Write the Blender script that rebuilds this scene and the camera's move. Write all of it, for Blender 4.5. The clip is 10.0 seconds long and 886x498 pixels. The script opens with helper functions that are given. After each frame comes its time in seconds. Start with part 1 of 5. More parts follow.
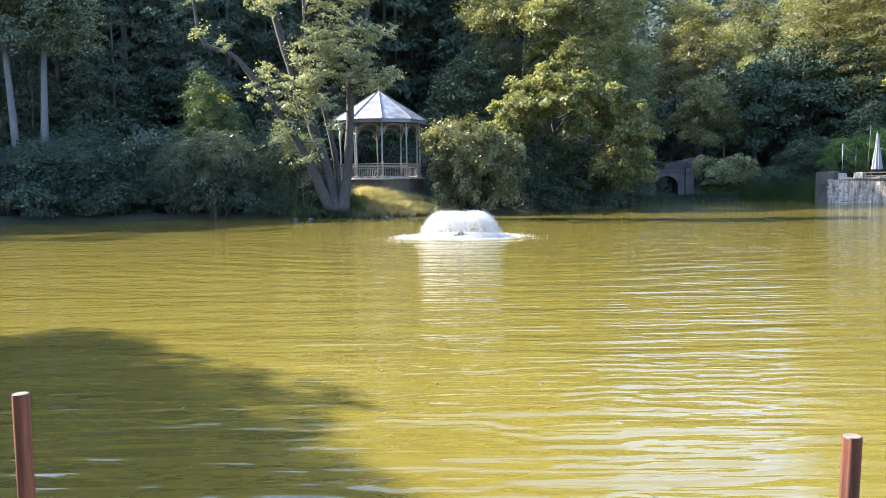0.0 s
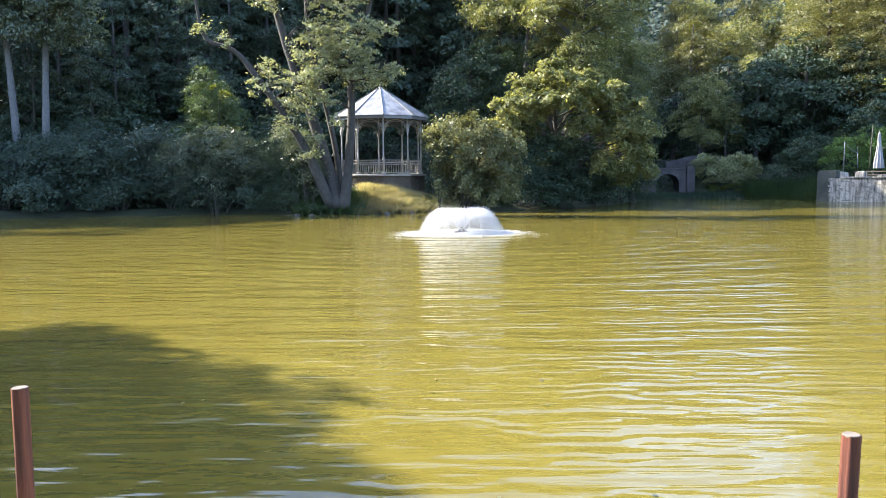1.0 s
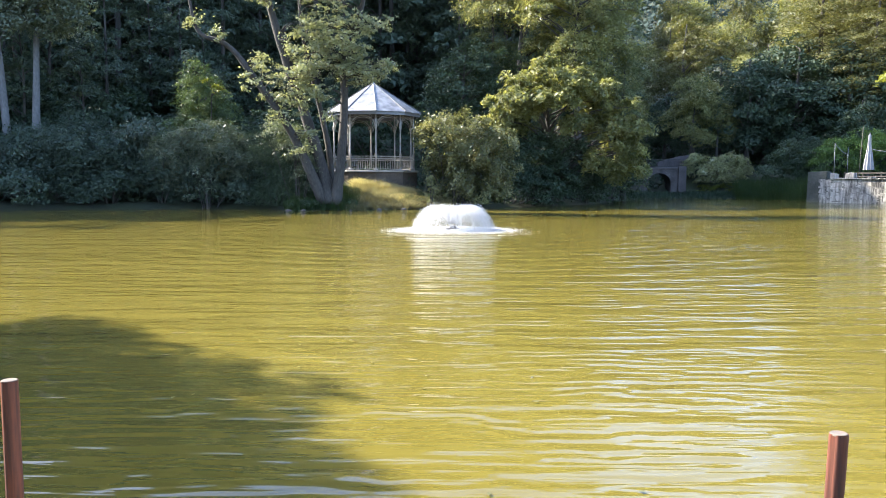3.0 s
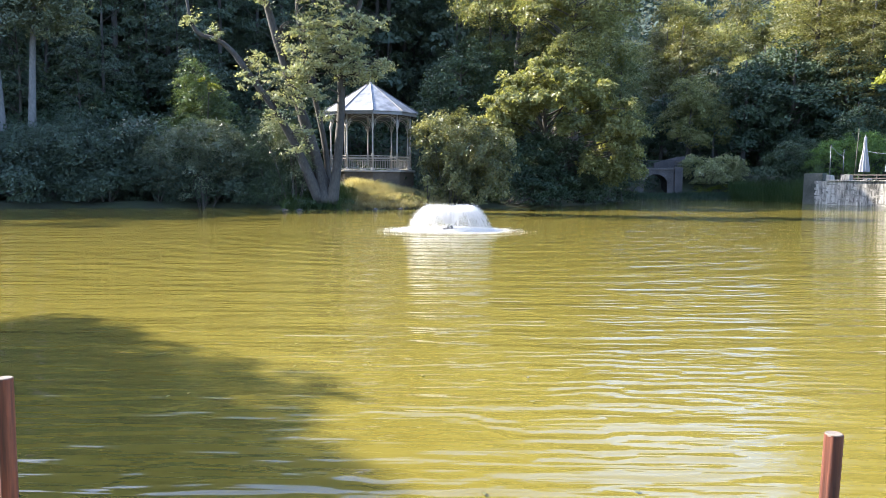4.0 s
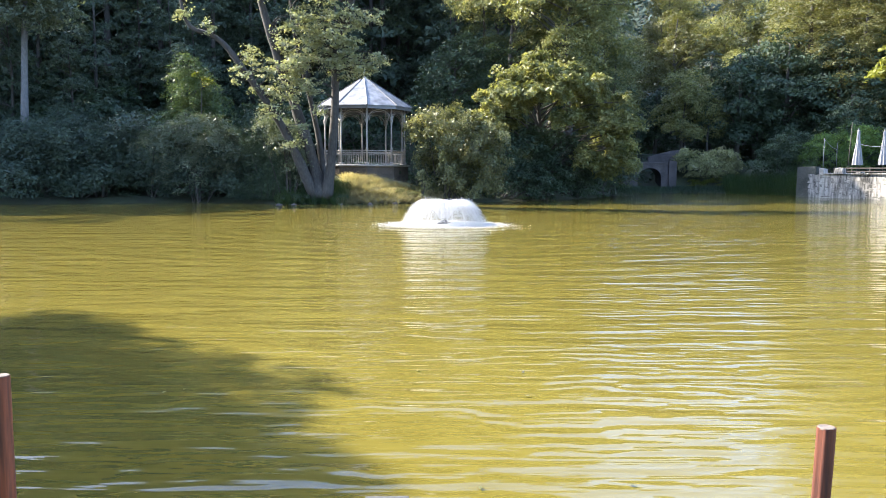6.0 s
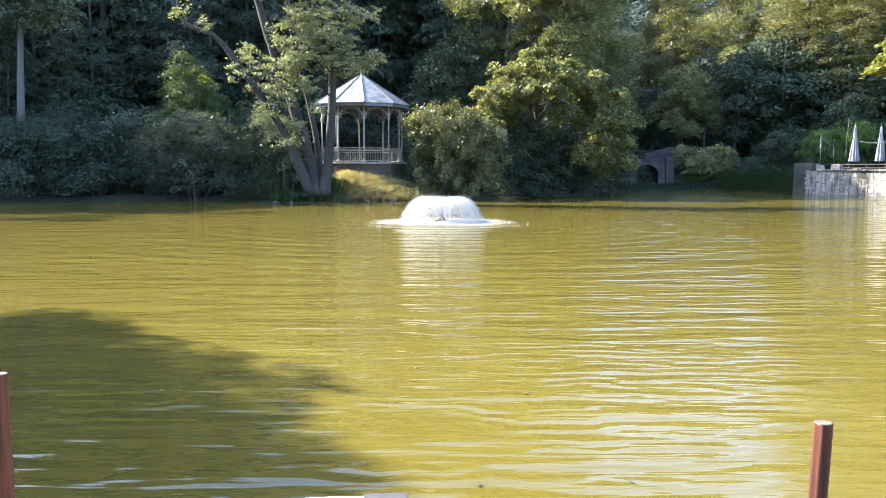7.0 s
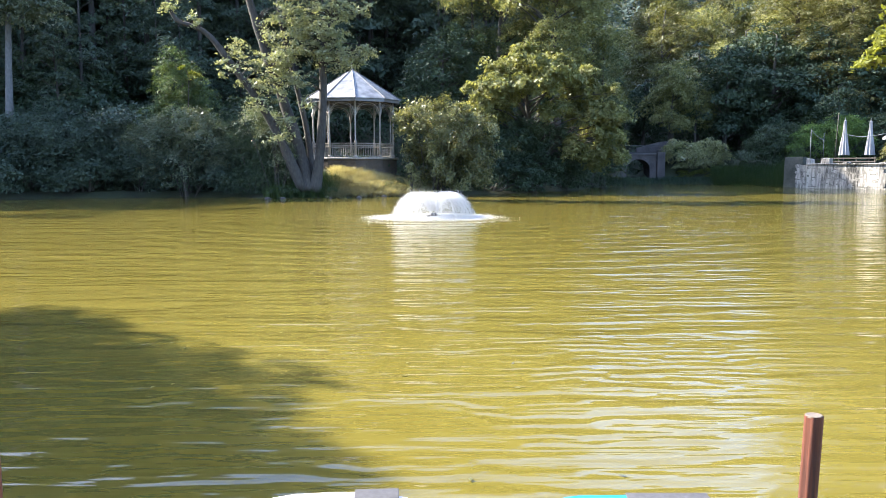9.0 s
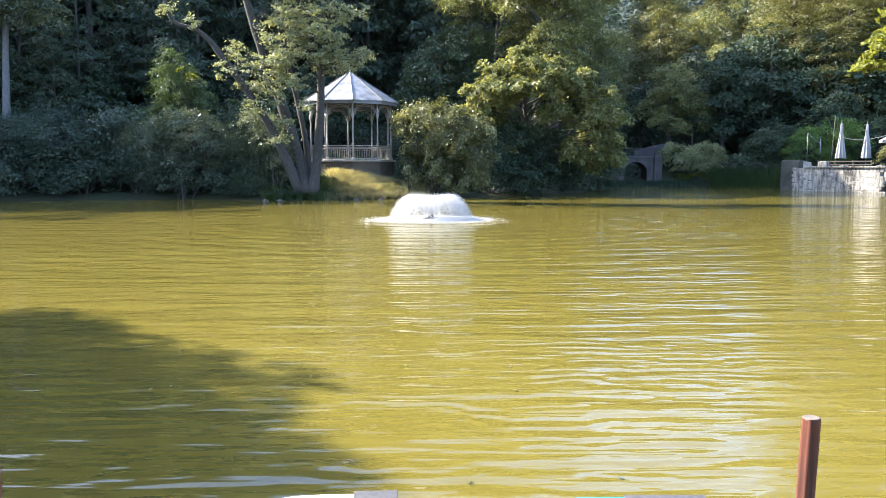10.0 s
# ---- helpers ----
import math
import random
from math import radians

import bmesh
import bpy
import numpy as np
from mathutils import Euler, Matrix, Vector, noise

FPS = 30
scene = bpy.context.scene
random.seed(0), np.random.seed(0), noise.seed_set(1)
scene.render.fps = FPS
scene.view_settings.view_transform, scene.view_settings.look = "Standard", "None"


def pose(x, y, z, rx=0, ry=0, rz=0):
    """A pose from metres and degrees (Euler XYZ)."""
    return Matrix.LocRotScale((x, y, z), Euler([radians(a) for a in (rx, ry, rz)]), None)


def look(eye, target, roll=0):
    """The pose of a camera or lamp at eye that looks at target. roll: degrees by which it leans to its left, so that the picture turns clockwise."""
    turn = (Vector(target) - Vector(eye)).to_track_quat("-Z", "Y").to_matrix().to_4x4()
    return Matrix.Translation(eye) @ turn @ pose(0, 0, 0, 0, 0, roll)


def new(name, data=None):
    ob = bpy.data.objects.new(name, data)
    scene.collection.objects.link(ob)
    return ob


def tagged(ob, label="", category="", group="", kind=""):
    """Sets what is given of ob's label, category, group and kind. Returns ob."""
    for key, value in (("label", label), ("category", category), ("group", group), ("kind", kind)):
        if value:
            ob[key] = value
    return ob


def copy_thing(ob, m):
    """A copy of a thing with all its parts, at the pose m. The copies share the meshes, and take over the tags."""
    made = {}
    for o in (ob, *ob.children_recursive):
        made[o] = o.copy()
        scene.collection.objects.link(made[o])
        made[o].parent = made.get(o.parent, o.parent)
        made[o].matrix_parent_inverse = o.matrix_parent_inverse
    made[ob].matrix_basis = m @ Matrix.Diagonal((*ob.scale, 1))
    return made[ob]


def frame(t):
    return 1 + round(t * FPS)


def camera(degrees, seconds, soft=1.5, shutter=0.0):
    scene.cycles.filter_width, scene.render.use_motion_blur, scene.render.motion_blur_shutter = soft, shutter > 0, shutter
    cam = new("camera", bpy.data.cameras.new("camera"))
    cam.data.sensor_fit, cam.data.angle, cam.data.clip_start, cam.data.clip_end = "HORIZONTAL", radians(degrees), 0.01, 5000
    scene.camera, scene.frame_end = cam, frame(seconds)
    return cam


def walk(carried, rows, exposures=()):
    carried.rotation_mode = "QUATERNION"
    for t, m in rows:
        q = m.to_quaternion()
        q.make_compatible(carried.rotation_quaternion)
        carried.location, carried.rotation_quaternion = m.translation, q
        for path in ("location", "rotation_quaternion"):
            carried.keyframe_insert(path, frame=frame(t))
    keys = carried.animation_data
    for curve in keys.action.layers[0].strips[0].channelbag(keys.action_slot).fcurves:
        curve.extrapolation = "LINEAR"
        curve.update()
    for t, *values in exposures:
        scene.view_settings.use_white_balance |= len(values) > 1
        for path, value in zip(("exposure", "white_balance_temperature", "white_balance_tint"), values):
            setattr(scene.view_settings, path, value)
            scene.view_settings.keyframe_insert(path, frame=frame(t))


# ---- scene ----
cam = camera(58.8, 10.0, soft=0.8)
PATH = [
    (0, (-0.002, -0.003, 2.312), (-0.012, 1.99, 2.149), -0.8),
    (0.5, (-0.001, -0.002, 2.311), (-0.011, 1.991, 2.145), -0.7),
    (1, (0.002, 0.001, 2.308), (-0.01, 1.993, 2.137), -0.5),
    (1.5, (-0.001, -0.001, 2.306), (-0.006, 1.991, 2.133), 0.0),
    (2, (-0.002, -0.001, 2.303), (-0.002, 1.992, 2.127), -0.0),
    (2.5, (-0.002, -0.004, 2.307), (0.003, 1.988, 2.128), -0.0),
    (4, (-0.005, -0.006, 2.302), (0.014, 1.986, 2.123), 0.4),
    (4.5, (-0.003, -0.005, 2.307), (0.019, 1.986, 2.124), 0.4),
    (5, (-0.005, -0.008, 2.308), (0.019, 1.983, 2.122), 0.3),
    (5.5, (-0.008, -0.017, 2.314), (0.021, 1.973, 2.124), 0.3),
    (7, (-0.011, -0.025, 2.313), (0.028, 1.964, 2.113), 0.1),
    (7.5, (-0.008, -0.02, 2.312), (0.035, 1.969, 2.107), 0.1),
    (8, (-0.007, -0.013, 2.307), (0.041, 1.976, 2.098), 0.1),
    (8.5, (-0.004, -0.008, 2.304), (0.05, 1.98, 2.092), 0.0),
    (9, (-0.001, -0.007, 2.307), (0.058, 1.981, 2.095), -0.1),
    (9.5, (-0.009, -0.015, 2.31), (0.054, 1.974, 2.102), -0.0),
    (10, (-0.012, -0.022, 2.31), (0.054, 1.967, 2.104), 0.0),
]
walk(cam, [(t, look(eye, target, roll)) for t, eye, target, roll in PATH], [(0.0, 2.45, 5600, 15), (10.0, 2.45, 5600, 15)])

# ---- light ----
SUN_AZ, SUN_EL = radians(-69), radians(38)   # from +y towards +x; height
SUN_WAY = Vector((math.sin(SUN_AZ) * math.cos(SUN_EL), math.cos(SUN_AZ) * math.cos(SUN_EL), math.sin(SUN_EL)))
world = bpy.data.worlds.new("sky")
scene.world = world
world.use_nodes = True
wn = world.node_tree.nodes
wn.clear()
sky = wn.new("ShaderNodeTexSky")
sky.sky_type = "NISHITA"
sky.sun_disc = False
sky.sun_elevation, sky.sun_rotation = SUN_EL, SUN_AZ
sky.dust_density, sky.air_density, sky.ozone_density = 2.0, 1.0, 1.6
bg = wn.new("ShaderNodeBackground")
bg.inputs["Strength"].default_value = 0.15
wout = wn.new("ShaderNodeOutputWorld")
world.node_tree.links.new(sky.outputs[0], bg.inputs[0])
world.node_tree.links.new(bg.outputs[0], wout.inputs[0])
sun_data = bpy.data.lights.new("sun", "SUN")
sun_data.energy, sun_data.angle, sun_data.color = 5.0, radians(0.9), (1.0, 0.872, 0.645)
new("sun", sun_data).matrix_world = look(SUN_WAY * 200, (0, 0, 0))


# ---- materials ----
def material(name):
    m = bpy.data.materials.new(name)
    m.use_nodes = True
    nodes, links = m.node_tree.nodes, m.node_tree.links
    return m, nodes, links, nodes["Principled BSDF"]


def ramp(nodes, links, source, stops):
    r = nodes.new("ShaderNodeValToRGB")
    r.color_ramp.elements[0].position, r.color_ramp.elements[0].color = stops[0][0], (*stops[0][1], 1)
    r.color_ramp.elements[1].position, r.color_ramp.elements[1].color = stops[-1][0], (*stops[-1][1], 1)
    for pos, col in stops[1:-1]:
        r.color_ramp.elements.new(pos).color = (*col, 1)
    links.new(source, r.inputs[0])
    return r.outputs[0]


def noise_tex(nodes, links, scale, detail=4.0, stretch=(1, 1, 1), rough=0.55, coords="Object", distort=0.0):
    co = nodes.new("ShaderNodeTexCoord")
    mp = nodes.new("ShaderNodeMapping")
    mp.inputs["Scale"].default_value = stretch
    n = nodes.new("ShaderNodeTexNoise")
    n.inputs["Scale"].default_value, n.inputs["Detail"].default_value = scale, detail
    n.inputs["Roughness"].default_value, n.inputs["Distortion"].default_value = rough, distort
    links.new(nodes.new("ShaderNodeNewGeometry").outputs["Position"] if coords == "World" else co.outputs[coords], mp.inputs[0])
    links.new(mp.outputs[0], n.inputs["Vector"])
    return n.outputs["Fac"]


def mix(nodes, links, fac, a, b, blend="MIX"):
    m = nodes.new("ShaderNodeMix")
    m.data_type, m.blend_type = "RGBA", blend
    for sock, v in ((m.inputs["Factor"], fac), (m.inputs["A"], a), (m.inputs["B"], b)):
        if isinstance(v, (int, float)):
            sock.default_value = v
        elif isinstance(v, tuple):
            sock.default_value = (*v, 1)
        else:
            links.new(v, sock)
    return m.outputs["Result"]


def bump(nodes, links, bsdf, height, strength=0.4, distance=0.02):
    b = nodes.new("ShaderNodeBump")
    b.inputs["Strength"].default_value, b.inputs["Distance"].default_value = strength, distance
    links.new(height, b.inputs["Height"])
    links.new(b.outputs[0], bsdf.inputs["Normal"])
    return b


def surface(name, dark, light, scale=3.0, rough=0.7, metal=0.0, relief=0.01, stretch=(1, 1, 1), coarse=0.5, per_piece=0.0, coords="Object", sharp=0.18):
    """A worn surface: two colours mixed at two scales, with a little relief."""
    m, n, l, p = material(name)
    a = noise_tex(n, l, scale * 6, 5, stretch, coords=coords)
    b = noise_tex(n, l, scale * coarse, 3, stretch, coords=coords)
    add = n.new("ShaderNodeMath")
    add.operation = "MULTIPLY_ADD"
    add.inputs[1].default_value = 0.5
    l.new(a, add.inputs[0])
    half = n.new("ShaderNodeMath")
    half.operation = "MULTIPLY"
    half.inputs[1].default_value = 0.5
    l.new(b, half.inputs[0])
    l.new(half.outputs[0], add.inputs[2])
    col = ramp(n, l, add.outputs[0], [(0.5 - sharp, dark), (0.5 + sharp, light)])
    if per_piece:
        info = n.new("ShaderNodeObjectInfo")
        hsv = n.new("ShaderNodeHueSaturation")
        mr = n.new("ShaderNodeMapRange")
        mr.inputs["To Min"].default_value, mr.inputs["To Max"].default_value = 1 - per_piece, 1 + per_piece
        l.new(info.outputs["Random"], mr.inputs["Value"])
        l.new(mr.outputs[0], hsv.inputs["Value"])
        l.new(col, hsv.inputs["Color"])
        col = hsv.outputs[0]
    l.new(col, p.inputs["Base Color"])
    p.inputs["Roughness"].default_value, p.inputs["Metallic"].default_value = rough, metal
    bump(n, l, p, a, 0.5, relief)
    return m


def leaf_material(name, dark, light, translucent=0.35, rare=None, rough=0.46):
    """Leaves: colour varies leaf by leaf and spray by spray; light shines through them."""
    m, n, l, p = material(name)
    geo = n.new("ShaderNodeNewGeometry")
    spray = noise_tex(n, l, 0.7, 2)
    f = n.new("ShaderNodeMath")
    f.operation = "MULTIPLY_ADD"
    f.inputs[1].default_value = 0.45
    l.new(geo.outputs["Random Per Island"], f.inputs[0])
    g = n.new("ShaderNodeMath")
    g.operation = "MULTIPLY_ADD"
    g.inputs[1].default_value, g.inputs[2].default_value = 1.5, -0.5
    l.new(spray, g.inputs[0])
    l.new(g.outputs[0], f.inputs[2])
    stops = [(0.1, dark), (0.8, light)]
    if rare:
        stops.append((1.0, rare))
    col = ramp(n, l, f.outputs[0], stops)
    l.new(col, p.inputs["Base Color"])
    p.inputs["Roughness"].default_value = rough
    p.inputs["Specular IOR Level"].default_value = 0.3
    t = n.new("ShaderNodeBsdfTranslucent")
    bright = mix(n, l, 1.0, col, (1.5, 1.45, 0.7), "MULTIPLY")
    l.new(bright, t.inputs["Color"])
    ms = n.new("ShaderNodeMixShader")
    ms.inputs[0].default_value = translucent
    l.new(p.outputs[0], ms.inputs[1])
    l.new(t.outputs[0], ms.inputs[2])
    l.new(ms.outputs[0], n["Material Output"].inputs["Surface"])
    return m


def water_material():
    m, n, l, p = material("murky_water")
    silt = noise_tex(n, l, 0.12, 3, (0.6, 1.6, 1), coords="Object")
    l.new(ramp(n, l, silt, [(0.3, (0.097, 0.081, 0.0140)), (0.7, (0.117, 0.097, 0.0185))]), p.inputs["Base Color"])
    p.inputs["Roughness"].default_value = 0.03
    p.inputs["IOR"].default_value = 1.36
    long_wave = noise_tex(n, l, 1.0, 2.0, (0.42, 1.6, 1), 0.45, distort=0.4)
    ripple = noise_tex(n, l, 1.0, 2.0, (0.75, 4.6, 1), 0.5, distort=0.35)
    fine = noise_tex(n, l, 1.0, 2.0, (2.2, 12.0, 1), 0.5)
    swell = noise_tex(n, l, 1.0, 2.0, (0.16, 0.6, 1), 0.5, distort=0.3)
    co = n.new("ShaderNodeTexCoord")
    band = n.new("ShaderNodeTexWave")
    band.bands_direction = "Y"
    band.inputs["Scale"].default_value, band.inputs["Distortion"].default_value = 0.98, 11.0
    band.inputs["Detail"].default_value, band.inputs["Detail Scale"].default_value = 2.5, 0.8
    l.new(co.outputs["Object"], band.inputs["Vector"])
    gust = n.new("ShaderNodeMapRange")          # ripples come and go over the pond
    gust.inputs["From Min"].default_value, gust.inputs["From Max"].default_value = 0.3, 0.7
    gust.inputs["To Min"].default_value, gust.inputs["To Max"].default_value = 0.25, 1.3
    l.new(noise_tex(n, l, 0.22, 2, (0.6, 1.5, 1)), gust.inputs["Value"])
    place = n.new("ShaderNodeSeparateXYZ")
    l.new(co.outputs["Object"], place.inputs[0])
    across = n.new("ShaderNodeMath")
    across.operation = "MULTIPLY_ADD"
    across.inputs[1].default_value = 0.12
    l.new(place.outputs["X"], across.inputs[0])
    l.new(place.outputs["Y"], across.inputs[2])
    breeze = n.new("ShaderNodeMapRange")          # the wind reaches the far water a little more
    breeze.inputs["From Min"].default_value, breeze.inputs["From Max"].default_value = 46.0, 68.0
    breeze.inputs["To Min"].default_value, breeze.inputs["To Max"].default_value = 1.0, 1.9
    l.new(across.outputs[0], breeze.inputs["Value"])
    wind = n.new("ShaderNodeMath")
    wind.operation = "MULTIPLY"
    l.new(gust.outputs[0], wind.inputs[0])
    l.new(breeze.outputs[0], wind.inputs[1])
    shift = n.new("ShaderNodeMapping")          # rings running out from the fountain
    shift.inputs["Location"].default_value = (-0.62, -35.1, 0)
    l.new(co.outputs["Object"], shift.inputs["Vector"])
    rings = n.new("ShaderNodeTexWave")
    rings.wave_type, rings.rings_direction = "RINGS", "Z"
    rings.inputs["Scale"].default_value, rings.inputs["Distortion"].default_value = 0.26, 2.2
    rings.inputs["Detail"].default_value, rings.inputs["Detail Scale"].default_value = 2.0, 0.7
    l.new(shift.outputs[0], rings.inputs["Vector"])
    reach = n.new("ShaderNodeVectorMath")
    reach.operation = "LENGTH"
    l.new(shift.outputs[0], reach.inputs[0])
    fade = n.new("ShaderNodeMapRange")
    fade.inputs["From Min"].default_value, fade.inputs["From Max"].default_value = 2.0, 34.0
    fade.inputs["To Min"].default_value, fade.inputs["To Max"].default_value = 1.0, 0.1
    l.new(reach.outputs["Value"], fade.inputs["Value"])
    near = n.new("ShaderNodeMapRange")
    near.inputs["From Min"].default_value, near.inputs["From Max"].default_value = 2.0, 15.0
    near.inputs["To Min"].default_value, near.inputs["To Max"].default_value = 1.0, 0.0
    l.new(reach.outputs["Value"], near.inputs["Value"])
    chop = noise_tex(n, l, 2.6, 2.0, (1, 1.3, 1), 0.5)
    normal = None
    for height, size, force in ((swell, 0.045, breeze), (rings.outputs["Fac"], 0.022, fade), (chop, 0.045, near), (band.outputs["Fac"], 0.0065, wind), (long_wave, 0.058, breeze), (ripple, 0.021, breeze), (fine, 0.0022, breeze)):
        b = bump(n, l, p, height, 1.0, size)
        l.new(force.outputs[0], b.inputs["Strength"])
        if normal:
            l.new(normal, b.inputs["Normal"])
        normal = b.outputs[0]
    l.new(normal, p.inputs["Normal"])
    return m


def plain(name, colour, rough=0.5, metal=0.0):
    m, n, l, p = material(name)
    p.inputs["Base Color"].default_value = (*colour, 1)
    p.inputs["Roughness"].default_value, p.inputs["Metallic"].default_value = rough, metal
    return m


WATER = water_material()
EARTH = surface("earth_and_grass", (0.02, 0.02, 0.011), (0.045, 0.055, 0.018), 1.2, 0.95, relief=0.05)
BARK = surface("grey_bark", (0.020, 0.018, 0.015), (0.082, 0.073, 0.060), 2.0, 0.9, relief=0.03, stretch=(1, 1, 0.35))
BARK_PALE = surface("pale_grey_bark", (0.075, 0.073, 0.070), (0.19, 0.185, 0.175), 2.0, 0.9, relief=0.02, stretch=(1, 1, 0.35))
BARK_DARK = surface("dark_bark", (0.03, 0.026, 0.022), (0.085, 0.075, 0.06), 2.0, 0.9, relief=0.03, stretch=(1, 1, 0.35))
LEAF_FOREST = leaf_material("forest_leaves", (0.046, 0.068, 0.048), (0.094, 0.124, 0.076), 0.2, None, 0.65)
LEAF_SHRUB = leaf_material("shrub_leaves", (0.028, 0.048, 0.027), (0.070, 0.100, 0.047), 0.2, (0.13, 0.165, 0.10))
# Pale end of the leaf colour stands in for lit highlights.
LEAF_WILLOW = leaf_material("grey_willow_leaves", (0.080, 0.100, 0.062), (0.170, 0.195, 0.130), 0.3, (0.30, 0.32, 0.23), 0.42)
LEAF_MID = leaf_material("mid_green_leaves", (0.048, 0.080, 0.034), (0.115, 0.155, 0.060), 0.32, (0.20, 0.22, 0.10), 0.42)
LEAF_SHORE = leaf_material("dull_shore_leaves", (0.035, 0.054, 0.039), (0.071, 0.098, 0.060), 0.18, (0.11, 0.14, 0.09), 0.55)
LEAF_OLIVE = leaf_material("dull_olive_leaves", (0.064, 0.080, 0.034), (0.150, 0.165, 0.070), 0.28, (0.22, 0.22, 0.11), 0.55)
# Leaf colour kept dark to stand in for shade under trees and slopes.
LEAF_SHADED = leaf_material("shade_darkened_leaves", (0.025, 0.042, 0.025), (0.056, 0.085, 0.042), 0.15, (0.09, 0.12, 0.065), 0.6)
# Bluish leaf colour stands in for the haze over the distant hill.
LEAF_FAR = leaf_material("far_hazed_leaves", (0.022, 0.038, 0.030), (0.042, 0.064, 0.050), 0.05, None, 0.9)
LEAF_ALDER = leaf_material("pale_leaves", (0.16, 0.18, 0.11), (0.30, 0.315, 0.195), 0.36, (0.44, 0.44, 0.30), 0.36)
LEAF_OAK = leaf_material("oak_leaves", (0.072, 0.084, 0.030), (0.255, 0.258, 0.100), 0.36, (0.42, 0.40, 0.20))
LEAF_LAUREL = leaf_material("small_glossy_leaves", (0.058, 0.068, 0.030), (0.205, 0.205, 0.090), 0.3, (0.40, 0.38, 0.19), 0.34)
LEAF_YELLOW = leaf_material("yellowing_leaves", (0.070, 0.076, 0.028), (0.146, 0.143, 0.052), 0.32, (0.20, 0.170, 0.072))
LEAF_FRESH = leaf_material("fresh_green_leaves", (0.066, 0.120, 0.030), (0.140, 0.215, 0.056), 0.38)
# Pale for flowers, and raised further to paint in missing sunlight.
LEAF_FLOWER_LIT = leaf_material("flowering_sunlit_leaves", (0.12, 0.135, 0.055), (0.36, 0.36, 0.19), 0.35, (0.65, 0.61, 0.48))
LEAF_HANG = leaf_material("bright_near_leaves", (0.085, 0.108, 0.016), (0.18, 0.19, 0.030), 0.4, (0.25, 0.23, 0.048))
STRAW = leaf_material("straw_and_grass", (0.24, 0.215, 0.11), (0.52, 0.455, 0.27), 0.35, (0.62, 0.55, 0.37))
# A darkened copy of the straw colours, for the bank's shade.
STRAW_SHADED = leaf_material("straw_darkened_for_shade", (0.10, 0.092, 0.048), (0.23, 0.205, 0.115), 0.25, (0.34, 0.30, 0.18), 0.6)
REED = leaf_material("reed_blades", (0.022, 0.042, 0.014), (0.052, 0.080, 0.022), 0.25)
IRON = surface("weathered_white_iron", (0.20, 0.178, 0.148), (0.385, 0.355, 0.305), 3.0, 0.5, relief=0.003)
# The strong light and dark patches paint leaf shadows on the roof.
ZINC = surface("zinc_with_shadow_mottling", (0.10, 0.10, 0.105), (0.34, 0.34, 0.335), 0.3, 0.42, 0.15, relief=0.004, sharp=0.12, coords="World")
SEAM = surface("dark_roof_seam", (0.10, 0.10, 0.105), (0.2, 0.2, 0.2), 2.0, 0.5, 0.4, relief=0.003)
STONE = surface("rough_stone", (0.040, 0.031, 0.023), (0.125, 0.100, 0.074), 1.6, 0.9, relief=0.03)
STONE_PALE = surface("pale_rubble_stone", (0.050, 0.046, 0.038), (0.42, 0.39, 0.335), 0.9, 0.9, relief=0.03, stretch=(1, 1, 0.16), per_piece=0.03, coords="World", sharp=0.10)
MORTAR = surface("mortar", (0.06, 0.056, 0.046), (0.30, 0.28, 0.24), 3.0, 0.95, relief=0.02)
STONE_MOSSY = surface("mossy_stone", (0.028, 0.032, 0.024), (0.115, 0.115, 0.092), 1.4, 0.95, relief=0.03)
# Stone colour lowered to stand in for the bridge's deep shade.
STONE_DARK = surface("shade_darkened_bridge_stone", (0.030, 0.026, 0.024), (0.115, 0.098, 0.090), 1.5, 0.9, relief=0.03, per_piece=0.3)
PAINTED_RED = surface("red_brown_painted_wood", (0.022, 0.008, 0.005), (0.165, 0.043, 0.015), 9.0, 0.75, relief=0.006, stretch=(1, 1, 0.05), sharp=0.14)
CUT_WOOD = surface("weathered_cut_wood", (0.07, 0.055, 0.043), (0.17, 0.14, 0.115), 12.0, 0.85, relief=0.004)
WOOD = surface("weathered_wood", (0.022, 0.018, 0.014), (0.065, 0.053, 0.041), 4.0, 0.8, relief=0.006, stretch=(0.3, 0.3, 1))
CLOTH = surface("white_parasol_cloth", (0.17, 0.17, 0.175), (0.27, 0.27, 0.275), 3.0, 0.85, relief=0.004)
METAL = surface("grey_metal", (0.12, 0.12, 0.12), (0.22, 0.22, 0.22), 5.0, 0.45, 0.6, relief=0.002)
DARK_IRON = surface("dark_iron", (0.02, 0.02, 0.022), (0.06, 0.055, 0.05), 5.0, 0.6, 0.3, relief=0.003)
SPRAY = plain("white_spray", (0.54, 0.535, 0.515), 0.3)
FOAM = surface("foam", (0.44, 0.44, 0.40), (0.70, 0.70, 0.66), 3.0, 0.4, relief=0.03)
BOAT_WHITE = surface("white_boat_shell", (0.72, 0.71, 0.68), (0.84, 0.83, 0.81), 2.0, 0.28, relief=0.001)
BOAT_BLUE = surface("blue_boat_shell", (0.02, 0.16, 0.32), (0.035, 0.24, 0.44), 2.0, 0.25, relief=0.001)
MAT_GREY = surface("grey_plastic", (0.03, 0.03, 0.034), (0.07, 0.07, 0.078), 6.0, 0.9, relief=0.002)
RUBBER = surface("black_rubber", (0.012, 0.012, 0.013), (0.03, 0.03, 0.03), 6.0, 0.6, relief=0.002)


